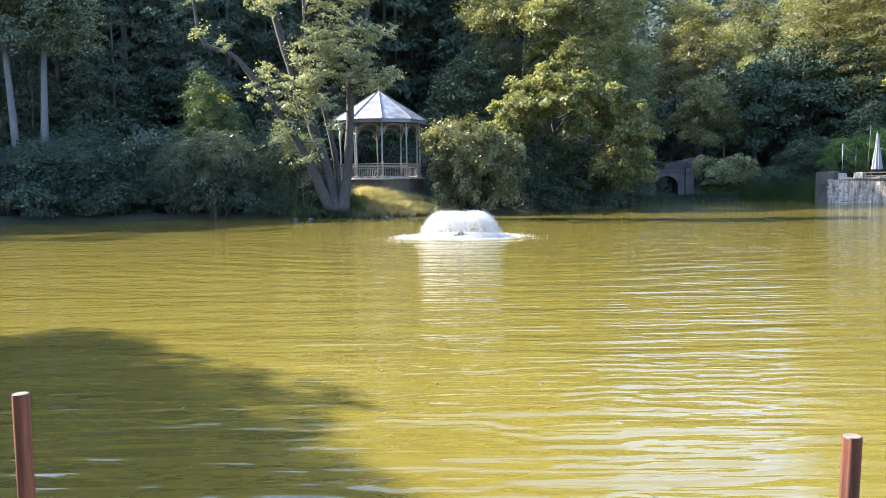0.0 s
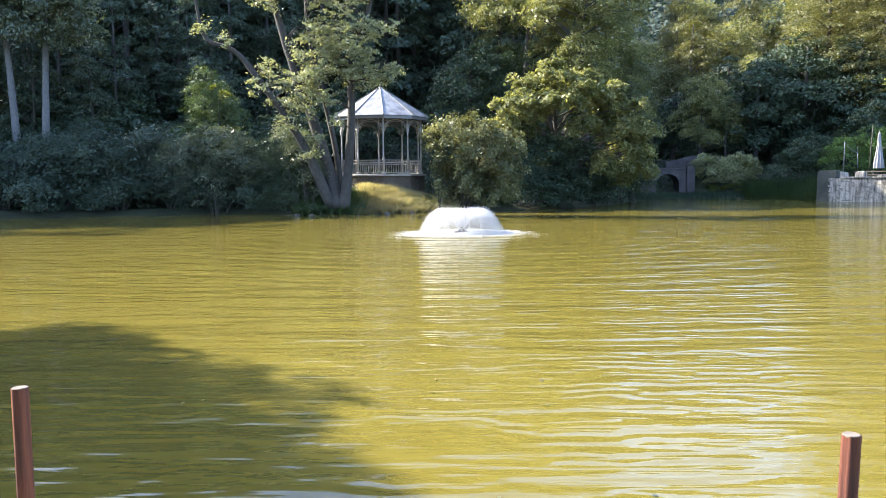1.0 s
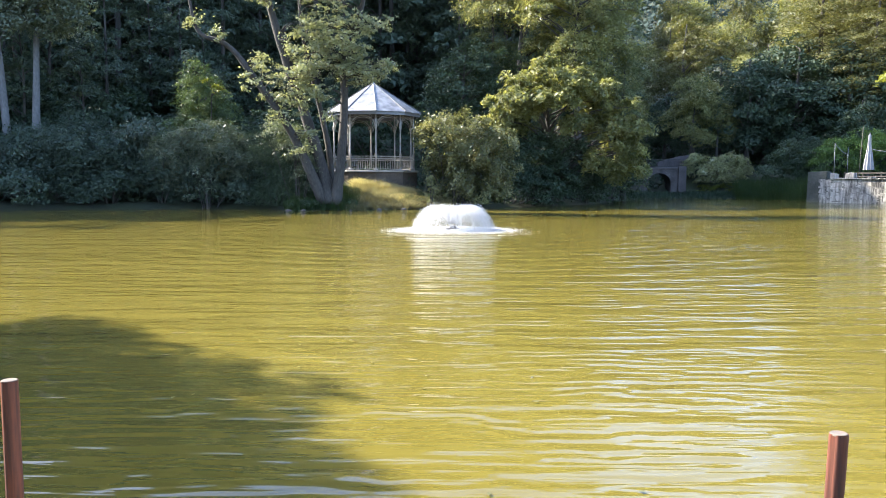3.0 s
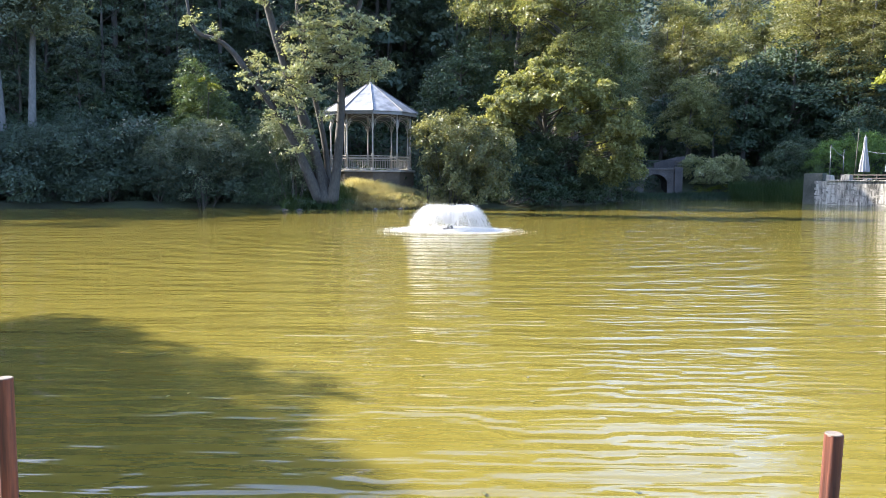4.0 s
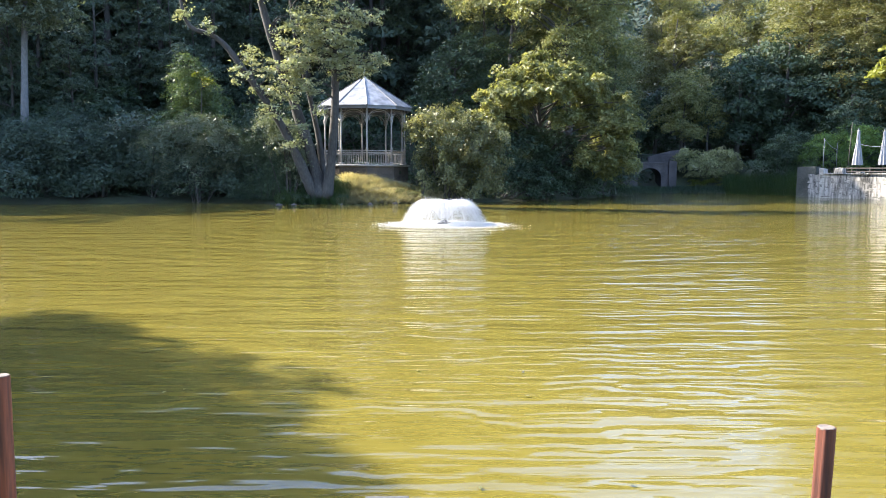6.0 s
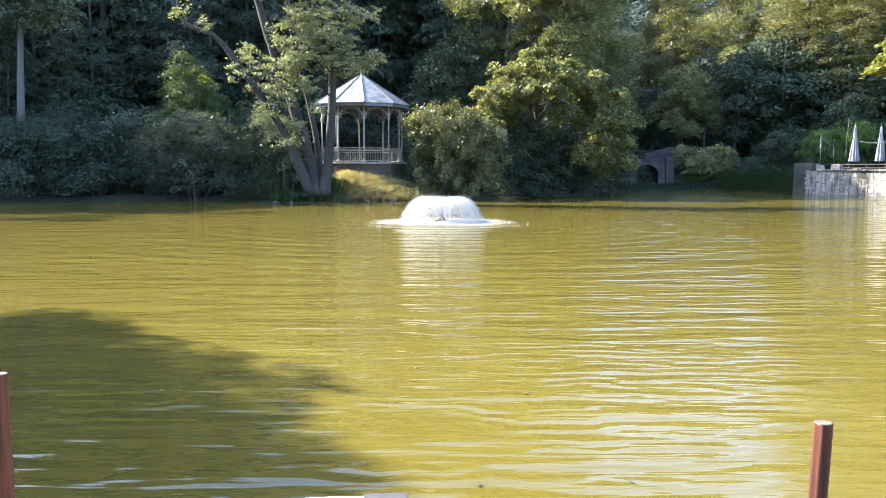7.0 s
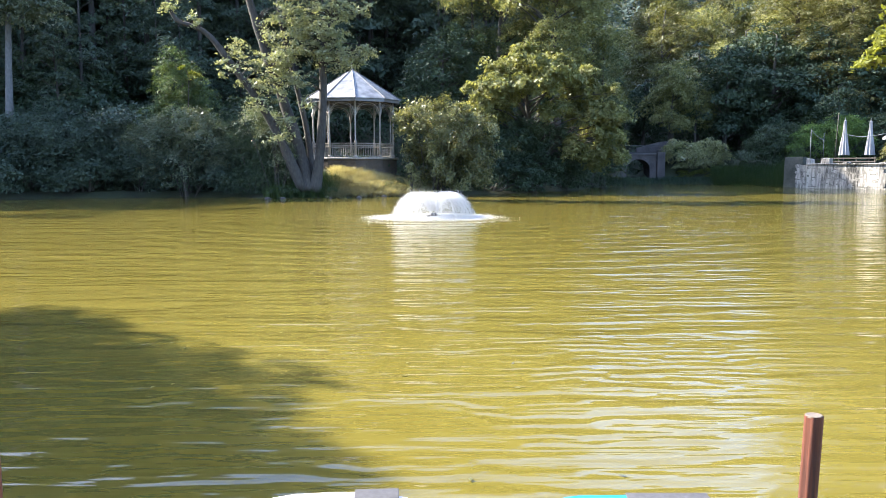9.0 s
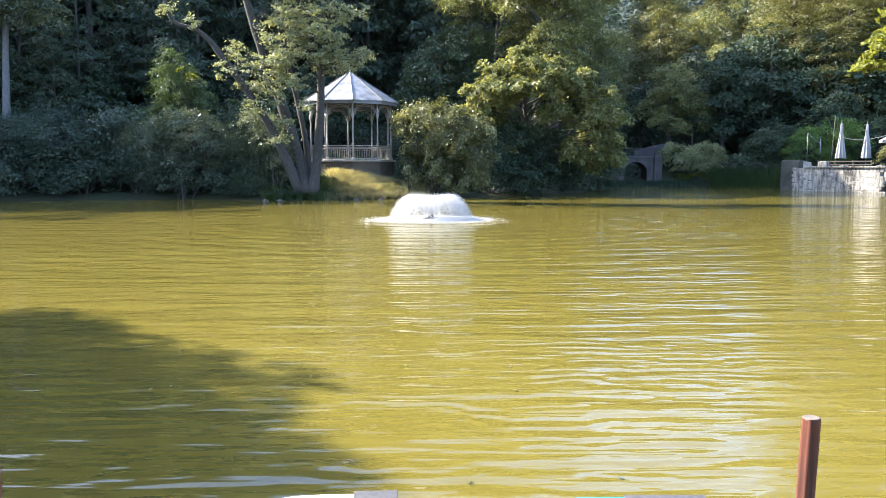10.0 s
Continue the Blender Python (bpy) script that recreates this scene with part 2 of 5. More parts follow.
# ---- mesh helpers ----
class Shape:
    """Vertices and faces, gathered piece by piece into one mesh."""

    def __init__(self):
        self.v, self.f = [], []

    def tube(self, pts, radii, sides=8, cap=True):
        pts = [Vector(p) for p in pts]
        first = len(self.v)
        side = None
        for i, p in enumerate(pts):
            way = (pts[min(i + 1, len(pts) - 1)] - pts[max(i - 1, 0)]).normalized()
            if side is None:
                side = way.orthogonal().normalized()
            side = (side - way * side.dot(way)).normalized()
            up = way.cross(side)
            for k in range(sides):
                a = 2 * math.pi * k / sides
                self.v.append(p + (side * math.cos(a) + up * math.sin(a)) * radii[i])
        for i in range(len(pts) - 1):
            for k in range(sides):
                a, b = first + i * sides + k, first + i * sides + (k + 1) % sides
                self.f.append((a, b, b + sides, a + sides))
        if cap:
            self.f.append(tuple(range(first + sides - 1, first - 1, -1)))
            last = first + (len(pts) - 1) * sides
            self.f.append(tuple(range(last, last + sides)))
        return self

    def box(self, centre, size, m=None, jitter=0.0, rng=random):
        first = len(self.v)
        for dx, dy, dz in ((-1, -1, -1), (1, -1, -1), (1, 1, -1), (-1, 1, -1), (-1, -1, 1), (1, -1, 1), (1, 1, 1), (-1, 1, 1)):
            p = Vector((dx * size[0] / 2, dy * size[1] / 2, dz * size[2] / 2))
            p += Vector([rng.uniform(-jitter, jitter) for _ in range(3)])
            p += Vector(centre)
            self.v.append(m @ p if m else p)
        for q in ((0, 3, 2, 1), (4, 5, 6, 7), (0, 1, 5, 4), (1, 2, 6, 5), (2, 3, 7, 6), (3, 0, 4, 7)):
            self.f.append(tuple(first + i for i in q))
        return self

    def lathe(self, profile, sides=24, centre=(0, 0, 0), wave=None):
        """profile: (radius, height) from bottom to top."""
        first = len(self.v)
        for i, (r, z) in enumerate(profile):
            for k in range(sides):
                a = 2 * math.pi * k / sides
                rr = r * (wave(k, i) if wave else 1)
                self.v.append(Vector(centre) + Vector((rr * math.cos(a), rr * math.sin(a), z)))
        for i in range(len(profile) - 1):
            for k in range(sides):
                a, b = first + i * sides + k, first + i * sides + (k + 1) % sides
                self.f.append((a, b, b + sides, a + sides))
        self.f.append(tuple(range(first + sides - 1, first - 1, -1)))
        last = first + (len(profile) - 1) * sides
        self.f.append(tuple(range(last, last + sides)))
        return self

    def prism(self, outline, depth, m):
        """An outline in x, z, given depth along y, put at m."""
        first, n = len(self.v), len(outline)
        for y in (-depth / 2, depth / 2):
            for x, z in outline:
                self.v.append(m @ Vector((x, y, z)))
        self.f.append(tuple(first + i for i in range(n)))
        self.f.append(tuple(first + n + i for i in range(n - 1, -1, -1)))
        for i in range(n):
            j = (i + 1) % n
            self.f.append((first + j, first + i, first + n + i, first + n + j))
        return self

    def mesh(self, name, mat, smooth=False):
        me = bpy.data.meshes.new(name)
        me.from_pydata([tuple(p) for p in self.v], [], self.f)
        me.materials.append(mat)
        if smooth:
            me.polygons.foreach_set("use_smooth", [True] * len(me.polygons))
        me.update()
        return me


def part(name, shape, mat, parent=None, label="", smooth=False, bevel=0.0):
    ob = new(name, shape.mesh(name, mat, smooth))
    ob.parent = parent
    if bevel:
        b = ob.modifiers.new("bevel", "BEVEL")
        b.width, b.segments, b.limit_method = bevel, 2, "ANGLE"
    return tagged(ob, label)


def share(name, me, parent, m):
    ob = new(name, me)
    ob.parent = parent
    ob.matrix_basis = m
    return ob


def thing(name, label, category, at, rz=0, group="", kind=""):
    ob = new(name)
    ob.matrix_basis = pose(*at, 0, 0, rz)
    return tagged(ob, label, category, group, kind)


def smooth_line(pts, steps=5):
    """A rounded line through a few points."""
    pts = [Vector(p) for p in pts]
    pts = [pts[0] * 2 - pts[1]] + pts + [pts[-1] * 2 - pts[-2]]
    out = []
    for i in range(1, len(pts) - 2):
        a, b, c, d = pts[i - 1:i + 3]
        for s in range(steps):
            t = s / steps
            out.append(0.5 * (2 * b + (c - a) * t + (2 * a - 5 * b + 4 * c - d) * t * t + (3 * b - a - 3 * c + d) * t ** 3))
    return out + [pts[-2]]


def quads(name, corners, mat):
    """One mesh of loose blades of three or four corners: corners is (n, 3 or 4, 3)."""
    n, c = corners.shape[:2]
    me = bpy.data.meshes.new(name)
    me.vertices.add(n * c)
    me.vertices.foreach_set("co", np.ascontiguousarray(corners, dtype=np.float32).ravel())
    me.loops.add(n * c)
    me.loops.foreach_set("vertex_index", np.arange(n * c, dtype=np.int32))
    me.polygons.add(n)
    me.polygons.foreach_set("loop_start", np.arange(0, n * c, c, dtype=np.int32))
    me.materials.append(mat)
    me.update(calc_edges=True)
    return me


def unit(a):
    return a / np.maximum(np.linalg.norm(a, axis=-1, keepdims=True), 1e-6)


def leaves(rng, at, out, size, width=0.42, up=0.5, wild=0.8, far=False):
    """Folded leaves at the places given, facing roughly outwards and up."""
    n = len(at)
    normal = unit(out * 0.55 + np.array((0, 0, up)) + rng.normal(size=(n, 3)) * wild)
    along = unit(np.cross(normal, rng.normal(size=(n, 3))))
    across = np.cross(normal, along)
    s = (size * rng.uniform(0.6, 1.35, n))[:, None]
    if far:
        return np.stack([at - along * s * 0.7 - across * s * width, at - along * s * 0.7 + across * s * width, at + along * s], 1)
    return np.stack([at - along * s, at + across * s * width + normal * s * 0.15, at + along * s, at - across * s * width + normal * s * 0.15], 1)


def crown_places(rng, lobes, clumps, hollow=0.55, under=0.5):
    """Centres of leaf sprays in a crown made of several lobes, and the way out of the crown at each."""
    lobes = np.array(lobes, float)
    weight = (lobes[:, 3] * lobes[:, 4] + lobes[:, 4] * lobes[:, 5]) ** 1.0
    pick = rng.choice(len(lobes), clumps, p=weight / weight.sum())
    d = unit(rng.normal(size=(clumps, 3)))
    low = (d[:, 2] < -0.2) & (rng.random(clumps) > under)
    d[low, 2] *= -1
    r = hollow + (1 - hollow) * rng.random(clumps) ** 0.6
    r *= 1 + 0.16 * np.sin(d[:, 0] * 7 + pick * 2.1) * np.sin(d[:, 2] * 6 + pick) + rng.normal(size=clumps) * 0.05
    at = lobes[pick, :3] + d * lobes[pick, 3:6] * r[:, None]
    return at, d


def bosses(seed, lobes, each, size):
    """Many small leafy bosses standing on the surface of a few large lobes."""
    rng = np.random.default_rng(seed)
    out = []
    for cx, cy, cz, rx, ry, rz in lobes:
        d = unit(rng.normal(size=(each, 3)))
        d[:, 2] = np.where(d[:, 2] < -0.35, -d[:, 2], d[:, 2])
        for p in d:
            r = size * rng.uniform(0.6, 1.3)
            out.append((cx + p[0] * rx * 0.85, cy + p[1] * ry * 0.85, cz + p[2] * rz * 0.85, r * 1.15, r * 1.1, r * 0.75))
    return out


def crown_mesh(name, rng, lobes, clumps, per, spread, size, mat, hollow=0.62, under=0.5, pad=2.3, width=0.42, up=0.5, wild=0.6, far=False, thick=0.16):
    """Leaves in shelf-like sprays over the lobes, with gaps between the sprays."""
    share_of = 64
    pads = max(8, clumps * per // share_of)
    at, d = crown_places(rng, lobes, int(pads * 1.6), hollow, under)
    gap = np.sin(at[:, 0] * 1.9 + 1.3 * np.sin(at[:, 2] * 1.1)) * np.sin(at[:, 1] * 1.7 + at[:, 0] * 0.6) * np.sin(at[:, 2] * 2.1 + 0.8 * np.sin(at[:, 0] * 1.3))
    keep = np.argsort(-gap + rng.random(len(at)) * 0.7)[:pads]
    rng.shuffle(keep)
    at, d = at[keep], d[keep]
    n = pads * share_of
    reach = np.repeat(spread * pad * rng.uniform(0.55, 1.25, pads), share_of)
    rr, ang = rng.random(n) ** 0.6, rng.random(n) * 2 * math.pi
    dd = np.repeat(d, share_of, 0)
    flat = np.stack([np.cos(ang) * rr * reach, np.sin(ang) * rr * reach], 1)
    droop = -(flat * dd[:, :2]).sum(1) * 0.45 - 0.30 * rr * rr * reach
    places = np.repeat(at, share_of, 0) + np.concatenate([flat, (droop + rng.normal(size=n) * thick * reach)[:, None]], 1)
    places[:, 2] = np.maximum(places[:, 2], 0.05)
    return quads(name, leaves(rng, places, dd, size, width, up, wild, far), mat), at


def limbs(shape, rng, line, ends, thick, thin=0.012, sides=5, low=0.35):
    """Boughs from points along a trunk line out to some of the sprays."""
    n = len(line)
    for e in ends:
        e = Vector(e)
        want = e.z - (0.25 + 0.5 * rng.random()) * math.hypot(e.x - line[n // 2].x, e.y - line[n // 2].y)
        want = max(want, line[int(n * low * 0.6)].z)
        k = min(range(n), key=lambda i: abs(line[i].z - want))
        s = Vector(line[k])
        reach = (e - s).length
        mid = s.lerp(e, 0.5) + Vector((rng.normal() * 0.06, rng.normal() * 0.06, 0.10)) * reach
        pts = smooth_line([s, mid, e], 4)
        r0 = min(thick, 0.012 * reach + 0.025)
        shape.tube(pts, [r0 + (thin - r0) * i / (len(pts) - 1) for i in range(len(pts))], sides, False)


def tree(name, label, at, seed, trunk, radius, lobes, clumps, per, spread, size, leaf, bark=None, boughs=24, rz=0, category="tree", group="", z=None, **how):
    """A tree or tall shrub: a tapered trunk with boughs, and a crown of many leaves."""
    rng = np.random.default_rng(seed)
    at = (at[0], at[1], ground_z(at[0], at[1]) - 0.05 if z is None else z)
    ob = thing(name, label, category, at, rz, group)
    line = smooth_line(trunk, 6)
    n = len(line)
    me, places = crown_mesh("crown", rng, lobes, clumps, per, spread, size, leaf, **how)
    wood = Shape()
    flare = [radius * (1.0 + 0.5 * max(0, 1 - 6 * i / n)) * (1 - 0.8 * i / (n - 1)) for i in range(n)]
    wood.tube(line, flare, 10)
    limbs(wood, rng, line, places[:boughs], radius * 0.45)
    part("trunk", wood, bark or BARK, ob, smooth=True)
    share("crown", me, ob, Matrix())
    return ob


def shrub(name, label, at, seed, lobes, clumps, per, spread, size, leaf, stems=9, category="shrub", group="", z=None, rz=0, **how):
    rng = np.random.default_rng(seed)
    at = (at[0], at[1], ground_z(at[0], at[1]) - 0.05 if z is None else z)
    ob = thing(name, label, category, at, rz, group)
    me, places = crown_mesh("foliage", rng, lobes, clumps, per, spread, size, leaf, **how)
    wood = Shape()
    for e in places[:stems]:
        e = Vector(e)
        foot = Vector((e.x * 0.2 + rng.normal() * 0.1, e.y * 0.2 + rng.normal() * 0.1, 0))
        pts = smooth_line([foot, foot.lerp(e, 0.5) + Vector((0, 0, 0.25 * e.z * 0.5)), e], 4)
        wood.tube(pts, [0.05 * (1 - 0.8 * i / (len(pts) - 1)) for i in range(len(pts))], 5, False)
    part("woody_base", wood, BARK_DARK, ob, smooth=True)
    share("foliage", me, ob, Matrix())
    return ob


# ---- ground and water ----
SHORE = [(-11, 1.2), (11, 1.2), (15, 14), (42, 36), (55, 49), (55.6, 52), (38.3, 79.4), (39.6, 84), (39.5, 88), (36, 91), (31, 92.2), (28, 92.4), (25, 92),
         (21.5, 91), (19.5, 87), (17, 77), (12, 69), (4, 61.5), (-0.5, 58.4), (-6, 56.6), (-10.6, 55.6), (-12.6, 58.2), (-18, 59.0), (-26, 56.6), (-36, 51.5),
         (-46, 40), (-34, 28), (-13, 15)]


def shore_distance(x, y):
    """Metres from the pond's edge: above nought on land, below it in the pond."""
    x, y = np.asarray(x, float), np.asarray(y, float)
    best, inside = np.full(x.shape, 1e9), np.zeros(x.shape, bool)
    for (ax, ay), (bx, by) in zip(SHORE, SHORE[1:] + SHORE[:1]):
        ex, ey = bx - ax, by - ay
        t = np.clip(((x - ax) * ex + (y - ay) * ey) / (ex * ex + ey * ey), 0, 1)
        best = np.minimum(best, np.hypot(x - ax - t * ex, y - ay - t * ey))
        if ey:
            inside ^= ((ay > y) != (by > y)) & (x < ax + (y - ay) * ex / ey)
    return np.where(inside, -best, best)


def ease(a, b, v):
    t = np.clip((v - a) / (b - a), 0, 1)
    return t * t * (3 - 2 * t)


def ground_height(x, y):
    d = shore_distance(x, y)
    z = np.where(d < 0, -0.9 * ease(0, 1.6, -d), 0.4 * ease(0, 1.2, d) + 0.25 * ease(1, 5, d))
    hill = (0.42 * np.maximum(d - 8, 0) + 0.5 * np.maximum(d - 38, 0)) * ease(40, 60, y) * (1 - ease(8, 27, x))
    hill = 90 * np.tanh(hill / 90)
    hill += 40 * np.tanh(0.0085 * np.maximum(y - 103, 0)) * ease(10, 30, x) + 2.3 * ease(1, 6, d) * ease(88, 97, y) * ease(12, 20, x) * (1 - 0.85 * np.exp(-((x - 26.3) / 2.0) ** 4))
    mound = 1.65 * np.exp(-(((x + 6.3) / 4.5) ** 2 + ((y - 63.5) / 5.4) ** 2) ** 1.6) * ease(0, 3, d)
    terrace = 1.63 * ease(0.5, 1.0, d) * ease(28, 34, x) * ease(40, 50, y) * (1 - ease(82, 89, y))
    far = 105 * ease(260, 620, y) * np.exp(-((x - 170) / 170) ** 2) + 30 * ease(250, 600, np.hypot(x, y - 40)) * (y > 0)
    rough = 0.08 * np.sin(x * 1.3 + 2 * np.sin(y * 0.7)) * np.sin(y * 1.1) * (d > 0.5)
    return z + hill + mound + terrace + far + rough


def ground_z(x, y):
    return float(ground_height(np.array(x), np.array(y)))


def axis(a, b, step, end):
    fine = np.arange(a, b + step / 2, step)
    grow = [step * 1.25 ** k for k in range(1, 60)]
    out = np.cumsum(grow)
    out = out[out < end]
    return np.concatenate([(a - out)[::-1], fine, b + out])


gx, gy = axis(-50, 56, 0.6, 1800), axis(-6, 112, 0.6, 1800)
GX, GY = np.meshgrid(gx, gy)
gv = np.stack([GX, GY, ground_height(GX, GY)], -1).reshape(-1, 3)
w_ = len(gx)
ii = (np.arange(len(gy) - 1)[:, None] * w_ + np.arange(w_ - 1)[None]).ravel()
ground_me = bpy.data.meshes.new("ground")
ground_me.from_pydata(gv.tolist(), [], np.stack([ii, ii + 1, ii + w_ + 1, ii + w_], 1).tolist())
ground_me.materials.append(EARTH)
ground_me.polygons.foreach_set("use_smooth", [True] * len(ground_me.polygons))
tagged(new("ground", ground_me), "dark earth and grass banks round the pond", "ground", kind="structure")

pond = Shape()
pond.v = [Vector(p) for p in ((-60, 0.6, 0), (56, 0.6, 0), (56, 122, 0), (-60, 122, 0))]
pond.f = [(0, 1, 2, 3)]
tagged(new("water", pond.mesh("water", WATER)), "murky olive-green rippled pond water", "water", kind="structure")

# ---- the bandstand on its mound ----
def bandstand():
    at = (-5.33, 64.0)
    floor, eave, apex = 2.92, 7.42, 9.86
    r_col, r_eave, r_base = 3.3, 3.92, 3.62
    ob = thing("bandstand", "ten-sided iron bandstand with a pale zinc roof on a stone base", "pavilion", (*at, 0))
    turn = [pose(0, 0, 0, 0, 0, 8 + 36 * k) for k in range(10)]          # corners
    face = [pose(0, 0, 0, 0, 0, 26 + 36 * k) for k in range(10)]         # middles of the sides
    def ring(r, z):
        return [turn[k] @ Vector((0, -r, z)) for k in range(10)]
    def drum(levels):
        s = Shape()
        for r, z in levels:
            s.v += ring(r, z)
        for i in range(len(levels) - 1):
            for k in range(10):
                a, b = i * 10 + k, i * 10 + (k + 1) % 10
                s.f.append((a, b, b + 10, a + 10))
        s.f += [tuple(range(9, -1, -1)), tuple(range((len(levels) - 1) * 10, len(levels) * 10))]
        return s
    part("base", drum([(3.62, -0.1), (3.58, 2.76)]), STONE, ob, "rough grey-brown stone base", bevel=0.03)
    part("floor_slab", drum([(3.62, 2.76), (3.72, 2.78), (3.72, 2.89), (3.68, floor)]), IRON, ob, "pale worn floor edge", bevel=0.01)
    # columns
    mid = (0, -r_col, 0)
    column = Shape().lathe([(0.09, floor + 0.18), (0.075, floor + 1.1), (0.095, floor + 1.14), (0.095, floor + 1.22), (0.065, floor + 1.3), (0.055, 5.98), (0.06, eave - 0.1)], 12, mid).mesh("column", IRON, True)
    plinth = Shape().lathe([(0.15, floor), (0.15, floor + 0.12), (0.09, floor + 0.19)], 12, mid).mesh("plinth", IRON)
    capital = Shape().lathe([(0.057, 5.95), (0.08, 6.0), (0.06, 6.06), (0.12, 6.26), (0.13, 6.34), (0.07, 6.38), (0.06, 6.42)], 12, mid).mesh("capital", IRON, True)
    chord = 2 * r_col * math.sin(radians(18))
    inner = r_col * math.cos(radians(18))
    arch, rail, tracery = Shape(), Shape(), Shape()
    for rr, thick in ((chord / 2 - 0.06, 0.035), (chord / 2 - 0.2, 0.02)):
        pts = [(math.cos(a) * rr, -inner, 6.28 + math.sin(a) * rr * 0.86) for a in np.linspace(math.pi, 0, 15)]
        arch.tube(pts, [thick] * 15, 6)
    for dx, dz, rr in ((0.2, 0.62, 0.14), (0.42, 0.78, 0.09), (0.13, 0.3, 0.09)):
        cx = chord / 2 - dx
        pts = [(cx + math.cos(a) * rr, -inner, 6.28 + dz + math.sin(a) * rr) for a in np.linspace(0, 2 * math.pi, 11)]
        tracery.tube(pts, [0.014] * 11, 5, False)
    for z in (3.02, 3.78, 4.0):
        rail.box((0, -inner, z), (chord - 0.1, 0.05 if z < 4 else 0.09, 0.05))
    baluster = Shape().tube([(0, -inner, 3.0), (0, -inner, 3.8)], [0.013, 0.013], 5).mesh("baluster", IRON)
    hoop = Shape().tube([(math.cos(a) * 0.08, -inner, 3.89 + math.sin(a) * 0.08) for a in np.linspace(0, 2 * math.pi, 9)], [0.012] * 9, 4, False).mesh("hoop", IRON)
    arch, rail, tracery = arch.mesh("arch", IRON, True), rail.mesh("railing", IRON), tracery.mesh("scrollwork", IRON, True)
    # roof
    w = r_eave * math.sin(radians(18))
    d = r_eave * math.cos(radians(18))
    panel = Shape()
    for z in (0, -0.05):
        panel.v += [Vector((-w, -d, eave + z)), Vector((w, -d, eave + z)), Vector((0.03, -0.09, apex + z)), Vector((-0.03, -0.09, apex + z))]
    panel.f = [(0, 1, 2, 3), (7, 6, 5, 4), (1, 0, 4, 5), (2, 1, 5, 6), (3, 2, 6, 7), (0, 3, 7, 4)]
    slope = math.atan2(apex - eave, d)
    laps = []
    for k in (0.36, 0.68):      # laps across the sheet
        y, z = -d * (1 - k), eave + (apex - eave) * k
        laps.append(Shape().box((0, 0, 0), (2 * w * (1 - k), 0.05, 0.02), Matrix.Translation((0, y, z)) @ pose(0, 0, 0, math.degrees(slope))).mesh("lap_seam", ZINC))
    panel = panel.mesh("roof_panel", ZINC)
    ridge = Shape().tube([(0, -r_eave - 0.03, eave + 0.01), (0, -0.08, apex + 0.02)], [0.05, 0.04], 6).mesh("roof_seam", SEAM)
    fascia = Shape().box((0, -d + 0.12, eave - 0.16), (2 * w - 0.06, 0.05, 0.22)).mesh("fascia", SEAM)
    for k in range(10):
        post = share("column", column, ob, turn[k])
        share("plinth", plinth, post, Matrix())
        share("capital", capital, post, Matrix())
        share("arch", arch, ob, face[k])
        share("scrollwork", tracery, ob, face[k])
        share("scrollwork", tracery, ob, face[k] @ Matrix.Diagonal((-1, 1, 1, 1)))
        fence_rail = share("railing", rail, ob, face[k])
        for i in range(14):
            share("baluster", baluster, fence_rail, Matrix.Translation((-chord / 2 + chord * (i + 0.5) / 14, 0, 0)))
        for i in range(7):
            share("hoop", hoop, fence_rail, Matrix.Translation((-chord / 2 + chord * (i + 0.5) / 7, 0, 0)))
        sheet = share("roof_panel", panel, ob, face[k])
        for lap in laps:
            share("lap_seam", lap, sheet, Matrix())
        share("roof_seam", ridge, ob, turn[k])
        share("fascia", fascia, ob, face[k])
    part("ceiling_boards", drum([(3.75, eave - 0.06), (3.75, eave - 0.02)]), WOOD, ob, "dark boarded ceiling")
    part("finial", Shape().lathe([(0.16, apex - 0.05), (0.12, apex + 0.05), (0.05, apex + 0.1), (0.09, apex + 0.2), (0.04, apex + 0.28), (0.012, apex + 0.55)], 12), ZINC, ob, smooth=True)
    return ob


bandstand()


